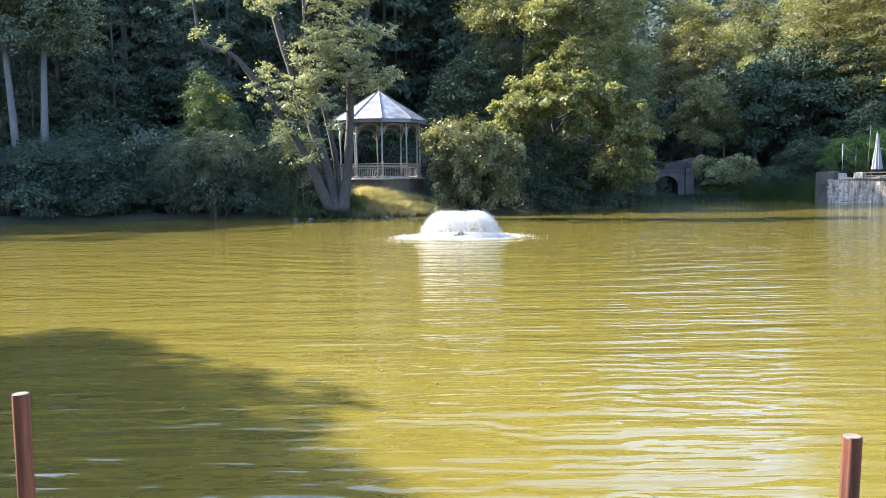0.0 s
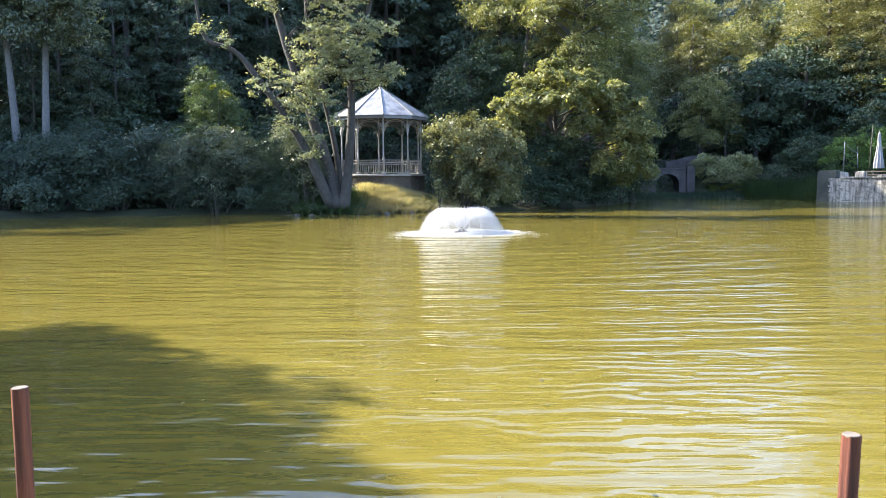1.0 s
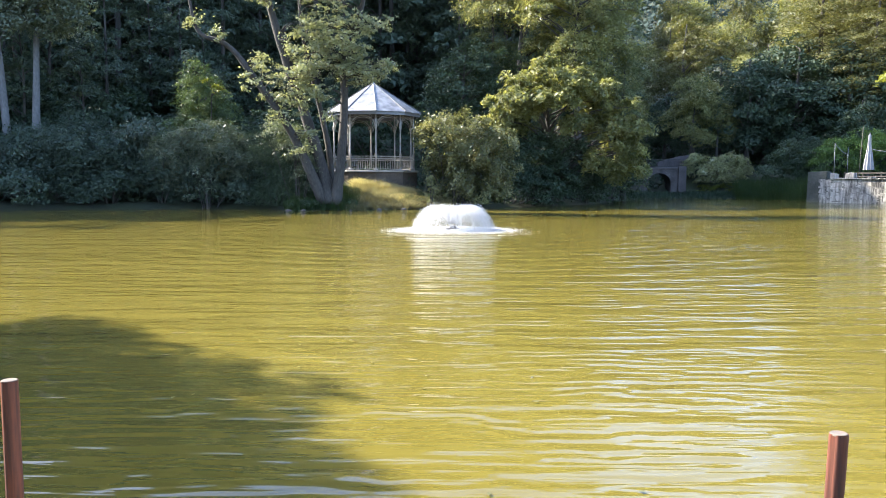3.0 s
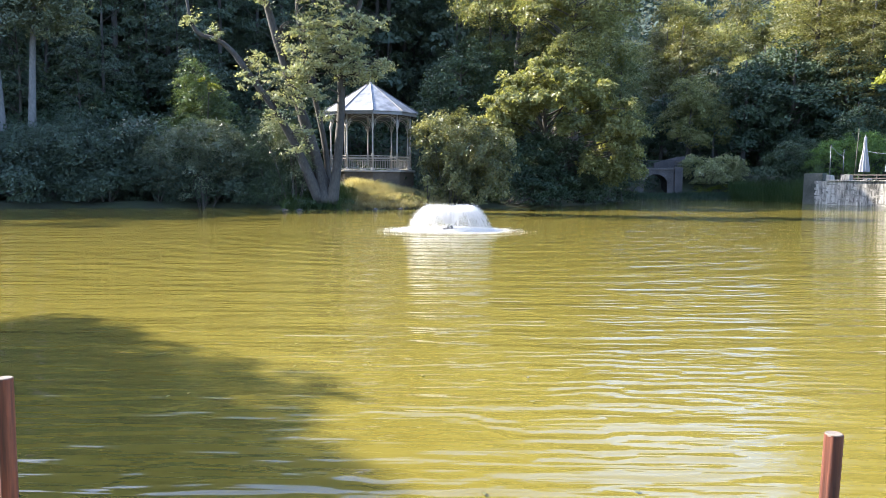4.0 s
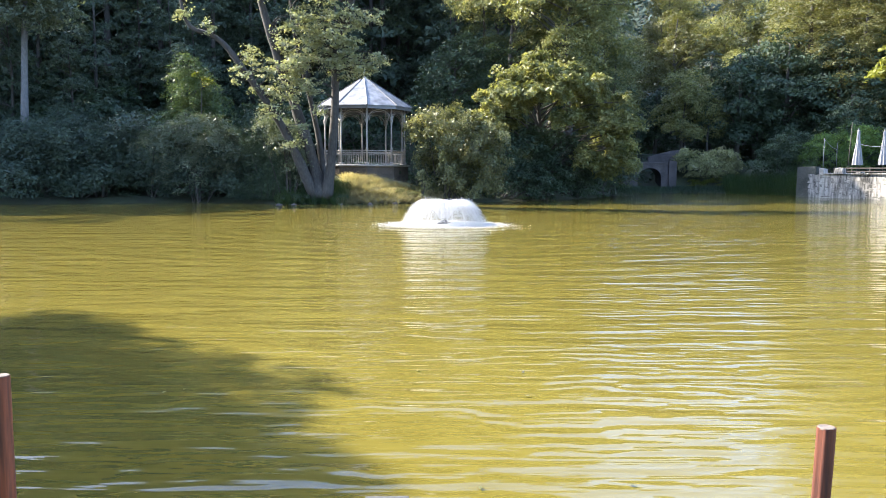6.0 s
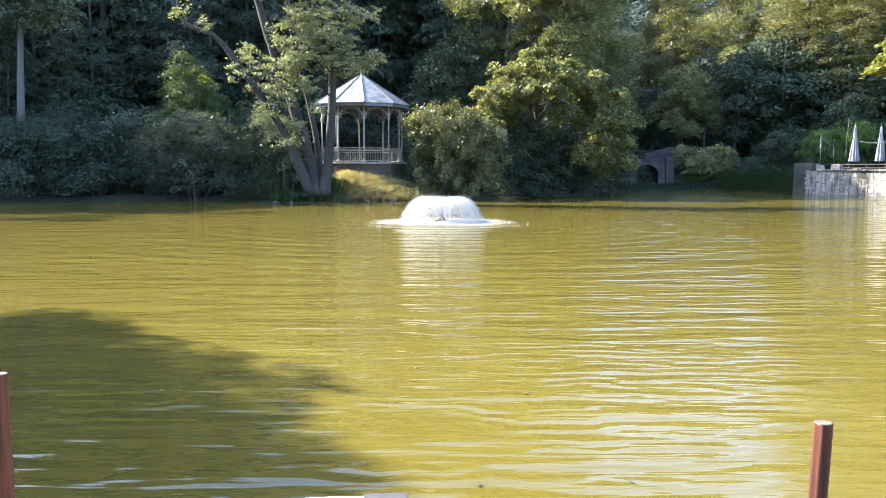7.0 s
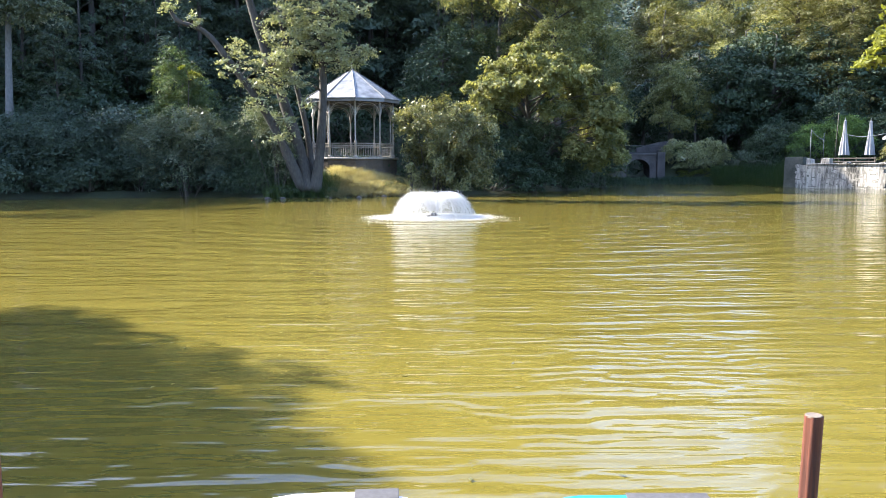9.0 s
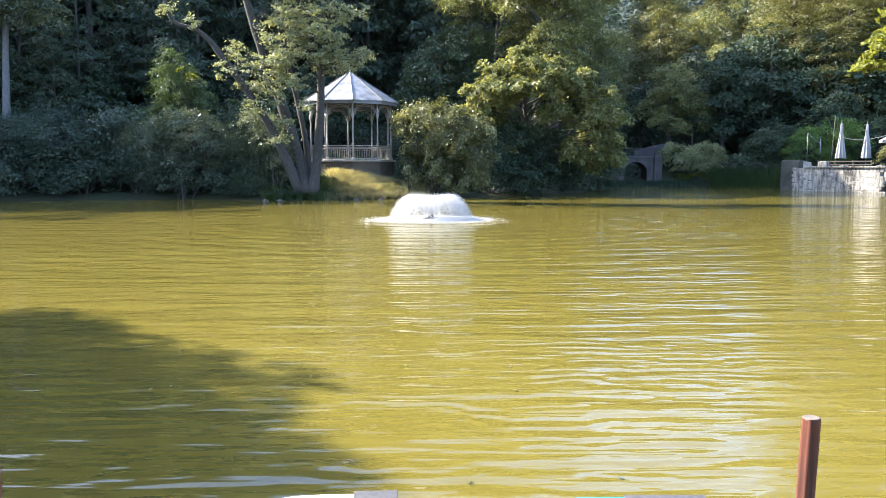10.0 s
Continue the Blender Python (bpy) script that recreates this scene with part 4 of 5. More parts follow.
# ---- the group of pale-barked trees beside the bandstand ----
def leaning_tree():
    base = Vector((-7.95, 56.95, ground_z(-7.95, 56.95) - 0.2))
    ob = thing("tree", "leaning many-stemmed grey-barked tree with sparse pale leaves by the bandstand", "tree", tuple(base))
    rng = np.random.default_rng(21)
    stems = [
        ([(-8.3, 59, 0.4), (-8.9, 59, 3.6), (-10.06, 59, 7.25), (-11.46, 59, 11.39), (-12.64, 59.2, 15.47), (-13.6, 59.5, 19.5), (-14.2, 59.6, 22.0)], 0.46),
        ([(-8.0, 59.3, 0.4), (-8.3, 59.8, 4.0), (-8.95, 60, 7.33), (-9.75, 60, 10.7), (-10.4, 60.2, 13.9), (-10.6, 60.4, 17.5)], 0.26),
        ([(-7.8, 58.9, 0.4), (-7.3, 58.6, 3.4), (-7.0, 58.5, 7.6), (-6.89, 58.5, 11.1), (-5.95, 58.5, 13.74), (-5.4, 58.5, 16.0), (-5.3, 58.4, 19.0)], 0.36),
        ([(-8.6, 58.7, 0.4), (-10.14, 58, 4.29), (-11.65, 57.5, 7.12), (-13.13, 57, 9.29), (-14.51, 57, 11.16), (-15.58, 57, 11.95), (-17.01, 57, 12.54), (-17.6, 57, 14.3), (-17.9, 57.1, 17.0)], 0.30),
    ]
    stems = [([(x * 0.965, y * 0.965, 2.3 + (z - 2.3) * 0.965) for x, y, z in pts], r) for pts, r in stems]
    twigs = Shape()
    sprays = []
    for pts, r in stems:
        line = smooth_line([Vector(p) - base for p in pts], 6)
        n = len(line)
        s = Shape().tube(line, [r * (1 + 0.45 * max(0, 1 - 8 * i / n)) * (1 - 0.72 * i / (n - 1)) * (1 + 0.05 * rng.normal()) for i in range(n)], 10)
        part("stem", s, BARK, ob, smooth=True)
    root = Shape()
    for k in range(9):          # spreading roots that join the stems
        a = 2 * math.pi * k / 9 + 0.3 * rng.normal()
        out = Vector((math.cos(a), math.sin(a) * 0.7, 0))
        foot = Vector((0.15, 0.1, 0)) + out * rng.uniform(0.55, 0.8)
        root.tube([foot + Vector((0, 0, -0.1)), foot * 0.75 + Vector((0, 0, 0.35)), foot * 0.5 + Vector((0, 0, 1.3))], [0.2, 0.26, 0.16], 8)
    part("root_collar", root, BARK, ob, smooth=True)
    # leafy lobes: centre, radii, sprays
    # The lobes at 19.5 to 27.5 m are unseen, added to shade far water.
    lobes = [(-9.4, 58.6, 12.0, 2.0, 1.8, 2.3, 120), (-7.3, 58.2, 12.2, 2.3, 1.8, 2.6, 150), (-6.0, 58.3, 9.9, 1.9, 1.5, 0.9, 60), (-10.9, 58.2, 9.7, 1.7, 1.5, 0.8, 40),
             (-9.2, 58.2, 8.6, 1.6, 1.3, 0.8, 36), (-12.8, 58.8, 15.6, 1.8, 1.6, 1.2, 30), (-7.2, 58.4, 16.3, 3.2, 2.4, 2.2, 120), (-4.9, 58.2, 10.6, 1.7, 1.3, 0.6, 30), (-4.7, 58.0, 13.6, 1.8, 1.4, 0.9, 34), (-8.2, 58.6, 19.5, 3.4, 2.4, 2.3, 150), (-9.8, 57.6, 23.0, 3.4, 2.4, 2.2, 130), (-5.4, 59.0, 21.0, 2.6, 2.2, 2.2, 90), (-4.0, 60.5, 23.5, 3.2, 2.4, 2.6, 150), (-7.0, 60.8, 27.5, 3.6, 2.6, 2.8, 150), (-15.6, 56.8, 12.6, 0.5, 0.5, 0.5, 7), (-12.6, 57.4, 19.2, 3.6, 2.6, 2.4, 40),
             (-18.0, 57, 16.5, 2.0, 1.8, 1.8, 20), (-17.2, 57, 13.4, 0.7, 0.7, 0.8, 8), (-8.4, 57.9, 6.6, 0.6, 0.6, 1.0, 8), (-11.8, 58.2, 8.2, 1.2, 1.0, 0.8, 24), (-12.8, 58.0, 10.6, 1.0, 1.0, 0.7, 16), (-13.6, 57.0, 9.2, 0.8, 0.8, 0.6, 10),
             (-10.2, 57.6, 7.4, 0.7, 0.6, 0.5, 12), (-9.4, 57.4, 5.4, 0.6, 0.5, 0.7, 10), (-11.6, 57.2, 6.6, 0.8, 0.6, 0.5, 12), (-8.9, 57.6, 9.8, 0.8, 0.6, 0.5, 10), (-10.0, 57.6, 4.2, 0.7, 0.5, 0.5, 8)]
    for cx, cy, cz, rx, ry, rz, n in lobes:
        n = max(4, int(n * 0.55))
        d = unit(rng.normal(size=(n, 3)))
        c = Vector((cx * 0.955, cy * 0.955, 2.3 + (cz - 2.3) * 0.955)) - base
        sprays.append(np.array(c) + d * np.array((rx, ry, rz)) * 0.95 * (0.25 + 0.75 * rng.random((n, 1)) ** 0.5))
    sprays = np.concatenate(sprays)
    lines = [smooth_line([Vector(p) - base for p in pts], 6) for pts, r in stems]
    joints = [q for ln in lines for q in ln[6:]]
    for e in sprays:
        e = Vector(e)
        s = min(joints, key=lambda q: (q - e).length + (2.0 if q.z > e.z else 0))
        mid = s.lerp(e, 0.5) + Vector((rng.normal() * 0.1, rng.normal() * 0.1, 0.12 * (e - s).length))
        twigs.tube(smooth_line([s, mid, e], 3), [0.035, 0.032, 0.028, 0.022, 0.018, 0.014, 0.008], 5, False)
    tagged(part("branchwork", twigs, BARK, ob, smooth=True), kind="stuff")
    per = 58
    tilt = np.repeat(rng.normal(size=(len(sprays), 2)) * 0.35, per, 0)
    at = rng.normal(size=(len(sprays) * per, 3)) * np.array((0.26, 0.26, 0.07)) * np.repeat(rng.uniform(0.4, 1.4, (len(sprays), 1)), per, 0)
    at[:, 2] += (at[:, :2] * tilt).sum(1)
    at += np.repeat(sprays, per, 0)
    out = np.repeat(unit(rng.normal(size=(len(sprays), 3))), per, 0)
    share("crown", quads("crown", leaves(rng, at, out, 0.10, 0.5, 0.7, 0.7), LEAF_ALDER), ob, Matrix())


leaning_tree()

# ---- bushes and trees of the near shore ----
# glossy rounded shrub against the bandstand
shrub("shrub", "tall rounded shrub with small glossy leaves beside the bandstand", (1.0, 60.8), 31,
      [(-0.6, 0, 4.7, 2.4, 2.3, 2.4), (1.4, 0.3, 4.4, 2.4, 2.2, 2.5), (3.4, 0.3, 4.6, 1.9, 1.9, 1.7), (0.1, 0.5, 2.0, 2.1, 1.8, 2.0), (1.6, -0.3, 1.7, 2.6, 2.0, 1.9), (3.2, 0.2, 2.4, 2.0, 1.8, 2.0)],
      1800, 17, 0.2, 0.115, LEAF_LAUREL, 12, up=0.35, thick=0.45)
# broad oak whose boughs reach down to the water
tree("tree", "broad low oak with sunlit olive leaves drooping to the water", (9.6, 67.0), 32,
     [(0, 0, 0), (0.1, 0, 2.5), (-0.2, 0, 5.0), (-0.6, -0.2, 8.0), (-0.9, -0.3, 10.2)], 0.42,
     [(-1.2, -2.2, 9.4, 2.4, 1.9, 1.3), (-5.4, -3.2, 6.4, 1.8, 1.6, 1.1), (-4.6, -2.8, 8.2, 1.6, 1.4, 0.9), (2.6, -1.4, 8.8, 2.6, 1.9, 1.3), (-3.4, -2.2, 7.2, 2.0, 1.8, 1.2), (4.6, -1.2, 6.2, 2.2, 1.8, 1.8)] + bosses(321, [(-1.2, -2.6, 10.2, 2.6, 2.0, 1.4), (-4.0, -2.6, 7.9, 2.0, 1.9, 1.2), (0.8, -2.8, 8.8, 2.2, 2.0, 1.3), (2.6, -1.8, 9.8, 2.2, 1.9, 1.2), (4.6, -1.6, 8.0, 2.0, 2.0, 1.3), (-2.4, -3.4, 8.4, 1.9, 1.6, 1.0),
      (6.0, -1.2, 5.5, 1.7, 1.9, 1.6), (2.6, -2.4, 6.4, 2.4, 2.0, 1.0), (4.9, -0.8, 3.9, 2.0, 1.8, 1.6), (-3.2, -1.6, 6.0, 1.6, 1.6, 0.9), (6.2, -0.4, 2.4, 1.5, 1.6, 1.4)], 9, 0.85),
     3300, 15, 0.24, 0.165, LEAF_OAK, boughs=60, hollow=0.5, thick=0.3)
# Takes the place of the oak's lower boughs, their shade put into the colour.
shrub("shrub", "dark-leaved bush standing in for the oak's shaded lower boughs", (5.0, 63.4), 33,
      [(0, 0, 1.8, 2.4, 1.4, 1.7), (2.4, 1.0, 1.7, 2.2, 1.4, 1.6), (5.0, 2.8, 1.9, 2.2, 1.6, 1.8), (0.6, 1.0, 4.0, 2.2, 1.4, 1.5), (3.2, 2.0, 4.3, 2.3, 1.5, 1.6), (5.6, 3.4, 4.0, 2.2, 1.6, 1.7), (8.2, 4.6, 2.4, 2.0, 1.6, 1.9)], 1700, 20, 0.3, 0.11, LEAF_SHADED, 12)
shrub("shrub", "dark leafy bush at the inlet's mouth", (15.4, 75.0), 34,
      [(0, 0, 2.2, 2.6, 2.0, 2.2), (2.2, 3.0, 2.4, 2.6, 2.2, 2.4), (-2.0, -2.6, 2.0, 2.2, 2.0, 2.0)], 800, 20, 0.34, 0.12, LEAF_SHRUB, 8)
# taller trees behind the oak
tree("tree", "tall spreading tree with a bare lower trunk behind the oak", (7.7, 77.0), 35,
     [(0, 0, 0), (0.1, 0, 6), (0.0, 0, 12), (0.3, 0, 18), (0.6, 0, 25)], 0.45,
     [(-1.5, -1, 17.5, 3.4, 3, 1.6), (3.6, -1, 18.5, 3.6, 3, 2.2), (6.6, -1.0, 16.0, 3.0, 3, 2.4), (3.8, -1.6, 13.8, 3.0, 2.6, 1.6), (8.6, 0, 12.6, 2.8, 2.6, 2.6), (0.0, 0, 23.0, 5.5, 5, 4.5), (5.5, 0, 24.0, 5.0, 5, 4.5), (-4.0, 0, 20.0, 3.0, 3, 2.6)],
     1700, 16, 0.5, 0.16, LEAF_OAK, boughs=44)
tree("tree", "tall tree with a high open crown above the oak", (12.4, 71.6), 38,
     [(0, 0, 0), (0.1, 0, 7), (-0.2, 0, 14), (0.2, 0, 18), (0.3, 0, 21)], 0.4,
     [(0, 0, 20, 3.0, 2.6, 2.0), (-2.6, 0, 17, 2.8, 2.6, 1.8), (2.6, 0.4, 17.5, 2.8, 2.6, 1.8), (2.0, 0, 15.5, 2.2, 2.2, 1.5), (-0.4, -1.6, 13.4, 2.4, 1.6, 1.3), (0.6, -1.4, 11.4, 2.2, 1.4, 1.2)],
     1400, 18, 0.45, 0.14, LEAF_OAK, BARK_DARK, boughs=40)
tree("tree", "medium dark green tree behind the bandstand shrub", (2.2, 75.0), 36,
     [(0, 0, 0), (0.1, 0, 4), (0.0, 0, 8), (0.2, 0, 12)], 0.3,
     [(0, 0, 9.0, 3.2, 3, 3.0), (2.2, -0.5, 7.0, 2.6, 2.6, 2.6), (-1.8, 0, 6.2, 2.6, 2.6, 2.4), (0.8, 0, 11.6, 2.0, 2, 2.0), (3.6, -0.6, 10.5, 2.2, 2, 2.0)],
     900, 18, 0.42, 0.14, LEAF_SHRUB, BARK_DARK)

# left shore: a dense hedge of overhanging bushes in three kinds
SHORE_BUSH = [
    shrub("shrub", "dense dark shore bush overhanging the water", (-36.0, 55.0), 41,
          [(0, 0, 2.0, 2.6, 1.9, 1.9), (1.0, -0.4, 1.1, 2.4, 1.6, 1.1), (-1.2, 0.4, 3.0, 2.0, 1.8, 1.6)], 600, 19, 0.30, 0.11, LEAF_SHORE, 9, group="shore bushes", far=True, under=0.45),
    shrub("shrub", "loose grey-green willow bush on the shore", (-31.9, 56.6), 42,
          [(0, 0, 2.3, 2.4, 1.9, 2.2), (1.4, 0.2, 3.4, 1.8, 1.6, 1.5), (-1.3, -0.5, 1.4, 2.2, 1.5, 1.3)], 600, 19, 0.34, 0.105, LEAF_SHORE, 9, group="shore bushes", far=True, width=0.22, under=0.45),
    shrub("shrub", "low spreading leafy bush on the shore", (-27.8, 58.2), 43,
          [(0, 0, 1.6, 2.6, 1.8, 1.6), (0.6, -0.5, 0.9, 2.7, 1.7, 0.9), (-0.8, 0.8, 2.7, 2.0, 1.6, 1.4)], 580, 19, 0.30, 0.115, LEAF_SHORE, 9, group="shore bushes", far=True, under=0.45),
]
for x, y, k, rz, s in ((-24.4, 58.9, 0, 50, 1.2), (-21.0, 59.8, 1, 140, 1.2), (-17.4, 60.6, 2, 200, 1.25), (-39.8, 53.0, 1, 80, 1.2), (-43.5, 51.0, 0, 160, 1.2),
                       (-37.9, 57.8, 2, 30, 1.5), (-33.8, 59.0, 0, 250, 1.45), (-29.5, 60.6, 1, 20, 1.4), (-25.4, 61.6, 2, 310, 1.45), (-22.0, 62.4, 0, 100, 1.45), (-41.5, 56.0, 1, 200, 1.45),
                       (-35.2, 54.6, 2, 120, 1.2), (-29.8, 57.4, 0, 300, 1.25), (-26.2, 58.4, 1, 220, 1.2), (-13.9, 60.2, 0, 260, 0.95)):
    ob = copy_thing(SHORE_BUSH[k], pose(x, y, ground_z(x, y) - 0.05, 0, 0, rz))
    ob.scale = (s, s, s)
# taller bushes standing out of the hedge
shrub("shrub", "tall dark shore bush with a pointed top and feathery shoots", (-18.4, 61.4), 44,
      [(0.2, 0, 5.4, 2.6, 2.0, 2.2), (0.0, 0, 8.2, 1.7, 1.4, 1.4), (-0.4, 0, 9.9, 0.8, 0.7, 1.1), (0.9, -0.3, 9.0, 0.8, 0.7, 0.8), (-1.8, 0, 4.2, 2.4, 2.0, 2.2), (1.4, -0.6, 4.0, 2.6, 2.0, 2.1), (1.7, -0.4, 7.0, 1.3, 1.1, 1.0)],
      1300, 22, 0.34, 0.12, LEAF_MID, 16, width=0.24, up=0.7)
# Added stem; its brighter leaf colour paints sunlight on the bush's tip.
tree("tree", "brighter leaves added to paint the pointed bush's sunlit tip", (-17.2, 59.6), 48, [(0, 0, 0), (0.1, 0, 3), (0.1, 0, 6), (0.2, 0, 8.6)], 0.09,
     [(0.1, 0, 9.1, 0.45, 0.4, 0.4), (0.6, -0.2, 8.6, 0.45, 0.4, 0.35)], 34, 14, 0.16, 0.09, LEAF_HANG, boughs=10)
shrub("shrub", "grey-green bush with pale leaves painted in as lit highlights", (-17.2, 58.9), 45,
      [(0.2, 0, 5.3, 2.6, 2.0, 1.3), (-2.0, 0, 4.3, 2.2, 1.8, 1.4), (1.6, -0.3, 3.9, 2.2, 1.7, 1.4), (0, 0, 2.4, 3.2, 1.6, 1.6)], 1100, 22, 0.34, 0.12, LEAF_WILLOW, 9, width=0.26, up=0.6)
shrub("shrub", "fine-leaved feathery willow bush at the water", (-11.9, 58.6), 46,
      [(0, 0, 2.6, 2.3, 1.8, 2.6), (1.3, 0.1, 2.0, 2.0, 1.6, 2.0), (-0.9, 0.2, 4.2, 1.6, 1.4, 1.7), (1.0, 0.2, 4.6, 1.6, 1.3, 1.6), (0.3, -0.3, 1.2, 2.8, 1.7, 1.3)], 1300, 24, 0.38, 0.10, LEAF_SHRUB, 14, width=0.15, up=0.1, under=0.9)
shrub("shrub", "bush with sunlit pale leaves behind the leaning trunks", (-10.1, 57.0), 49,
      [(0, 0, 3.9, 1.3, 0.9, 1.3), (-1.2, 0.2, 5.2, 1.2, 0.9, 0.9), (0.5, 0, 2.4, 1.0, 0.8, 1.2)], 260, 20, 0.3, 0.10, LEAF_WILLOW, 8, width=0.3)

# ---- the wood behind ----
FOREST = [
    tree("tree", "tall dark woodland tree in shade", (-50.0, 72.0), 51, [(0, 0, 0), (0.3, 0, 7), (0.1, 0, 14), (0.5, 0, 22)], 0.34,
         [(0, 0, 15, 4.2, 4.2, 4.0), (1.5, 0.5, 20, 3.6, 3.6, 4.5), (-2.0, 0, 11, 3.2, 3.2, 2.6), (2.2, -1, 10.5, 3.0, 3.0, 2.6), (0, 0, 25, 2.6, 2.6, 3.0)], 340, 15, 0.6, 0.29, LEAF_FOREST, BARK_DARK, group="woodland trees", far=True),
    tree("tree", "slender woodland tree with high crown in shade", (-46.0, 96.0), 52, [(0, 0, 0), (-0.3, 0, 8), (0.2, 0, 16), (0.0, 0, 25)], 0.28,
         [(0, 0, 17, 3.6, 3.6, 4.2), (-1.0, 0.5, 22, 3.2, 3.2, 4.2), (1.4, 0, 13, 2.8, 2.8, 2.2), (0, 0, 27, 2.2, 2.2, 2.8)], 400, 15, 0.6, 0.25, LEAF_FOREST, BARK_DARK, group="woodland trees", far=True),
    tree("tree", "woodland tree leafy to the ground in shade", (-33.0, 86.0), 53, [(0, 0, 0), (0.2, 0, 6), (0.3, 0, 12), (0.1, 0, 18)], 0.3,
         [(0, 0, 6, 3.6, 3.4, 3.6), (0.6, 0.4, 11, 3.8, 3.6, 4.0), (-1.2, 0, 15, 3.0, 3.0, 3.6), (0.4, 0, 19, 2.4, 2.4, 3.0), (1.4, -0.6, 3.4, 3.0, 2.6, 2.4)], 290, 15, 0.6, 0.32, LEAF_FOREST, BARK_DARK, group="woodland trees", far=True),
]
wr = random.Random(7)


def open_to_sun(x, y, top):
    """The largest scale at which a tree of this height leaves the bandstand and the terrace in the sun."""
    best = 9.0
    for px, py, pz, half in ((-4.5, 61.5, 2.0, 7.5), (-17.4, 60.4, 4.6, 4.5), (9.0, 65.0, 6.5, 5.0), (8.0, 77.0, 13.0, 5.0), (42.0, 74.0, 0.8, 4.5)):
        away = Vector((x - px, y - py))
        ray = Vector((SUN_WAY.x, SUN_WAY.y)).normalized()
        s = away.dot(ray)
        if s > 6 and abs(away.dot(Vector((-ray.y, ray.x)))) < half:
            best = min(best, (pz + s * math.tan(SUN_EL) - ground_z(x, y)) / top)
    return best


spots = []
for row, (y0, x0, x1, step) in enumerate(((66, -46, -26, 6.0), (74, -52, -14, 6.0), (84, -58, -30, 6.0), (93, -62, 10, 7.0), (103, -66, 12, 8.0), (115, -70, 14, 8.0), (98, -64, -18, 7.0), (109, -68, -18, 7.0))):
    x = x0
    while x < x1:
        spots.append((x + wr.uniform(-1.6, 1.6), y0 + wr.uniform(-2.5, 2.5), row))
        x += step
for x, y, row in spots:
    k = wr.choice(((0, 2), (0, 1, 2), (2, 2, 0), (2,), (2,), (2,), (2,), (2,))[row])
    s = wr.uniform(1.0, 1.25) + 0.09 * row if row else wr.uniform(0.7, 0.78)
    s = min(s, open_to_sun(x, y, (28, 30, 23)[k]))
    if s < 0.35 or shore_distance(x, y) < 4:
        continue
    ob = copy_thing(FOREST[k], pose(x, y, ground_z(x, y) - 0.1, 0, 0, wr.uniform(0, 360)))
    ob.scale = (s, s, s)
# unseen trees added on the pond's left bank to shade the hedge and shore water
for x, y, k, s in ((-46.5, 55.0, 2, 0.95), (-44.8, 60.0, 2, 1.1), (-51, 53.5, 2, 1.1), (-47, 57, 1, 1.0), (-50, 60, 0, 1.0), (-53, 56, 2, 1.2), (-43.5, 61.0, 2, 1.2), (-57, 50, 0, 1.0), (-56, 60, 2, 1.4), (-62, 55, 0, 1.2), (-48, 64, 0, 0.9), (-52, 68, 0, 1.1), (-60, 68, 2, 1.5), (-54, 73, 0, 1.3)):
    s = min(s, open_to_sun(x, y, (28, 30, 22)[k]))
    ob = copy_thing(FOREST[k], pose(x, y, ground_z(x, y) - 0.1, 0, 0, wr.uniform(0, 360)))
    ob.scale = (s, s, s)
# high trees close behind the bandstand and the oak
TALL = tree("tree", "high dark woodland tree leafy to near the ground", (-4.0, 94.0), 54, [(0, 0, 0), (0.2, 0, 10), (0.3, 0, 22), (0.1, 0, 34)], 0.42,
            [(0, 0, 8, 4.4, 4.0, 4.2), (1.6, 0.4, 15, 4.6, 4.4, 4.6), (-2.0, 0, 19, 4.0, 4.0, 4.2), (0.6, 0, 26, 4.2, 4.2, 5.0), (0.0, 0, 34, 3.4, 3.4, 5.0), (2.0, -1, 6, 3.4, 3.0, 3.0)], 640, 18, 0.55, 0.26, LEAF_FOREST, BARK_DARK, group="high woodland trees", far=True)
TALL.scale = (0.8, 0.8, 0.8)
for x, y, s in ((-10, 84, 1.0), (2, 88, 0.6), (9.5, 92, 0.7), (12, 86, 0.75), (-16, 82, 0.9), (15.5, 104, 1.0), (9.5, 104, 1.2), (-22, 81, 0.8), (-28, 84, 0.9), (-7, 92, 1.15), (1, 97, 0.85), (-14, 91, 1.1), (-20, 89, 1.0), (-27, 93, 1.0), (19.5, 89, 0.55), (-40, 93, 1.1), (-47, 95, 1.1), (-35, 100, 1.1), (-52, 86, 1.0), (-3, 103, 1.2), (-10, 105, 1.2), (-17, 101, 1.1), (3.5, 110, 1.2), (11.5, 112, 1.2), (-24, 74, 0.5), (-17, 73.5, 0.5), (-30, 72, 0.5), (-37, 68, 0.55), (-12.5, 70.5, 0.42)):
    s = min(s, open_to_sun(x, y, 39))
    if s < 0.3:
        continue
    ob = copy_thing(TALL, pose(x, y, ground_z(x, y) - 0.1, 0, 0, wr.uniform(0, 360)))
    ob.scale = (s, s, s)
OLIVE = tree("tree", "tall dull olive tree rising behind the oak", (5.0, 92.5), 55, [(0, 0, 0), (0.2, 0, 9), (-0.2, 0, 18), (0.1, 0, 27)], 0.4,
             [(0, 0, 8, 3.8, 3.4, 3.6), (1.4, 0.4, 13, 3.8, 3.6, 3.4), (-1.9, 0, 16, 3.4, 3.2, 3.0), (0.6, 0, 22, 3.6, 3.6, 4.0), (0.0, 0, 29, 3.0, 3.0, 4.0), (1.8, -1, 5, 3.0, 2.8, 2.6)], 1250, 18, 0.5, 0.16, LEAF_OLIVE, BARK, group="olive trees behind the oak", far=True)
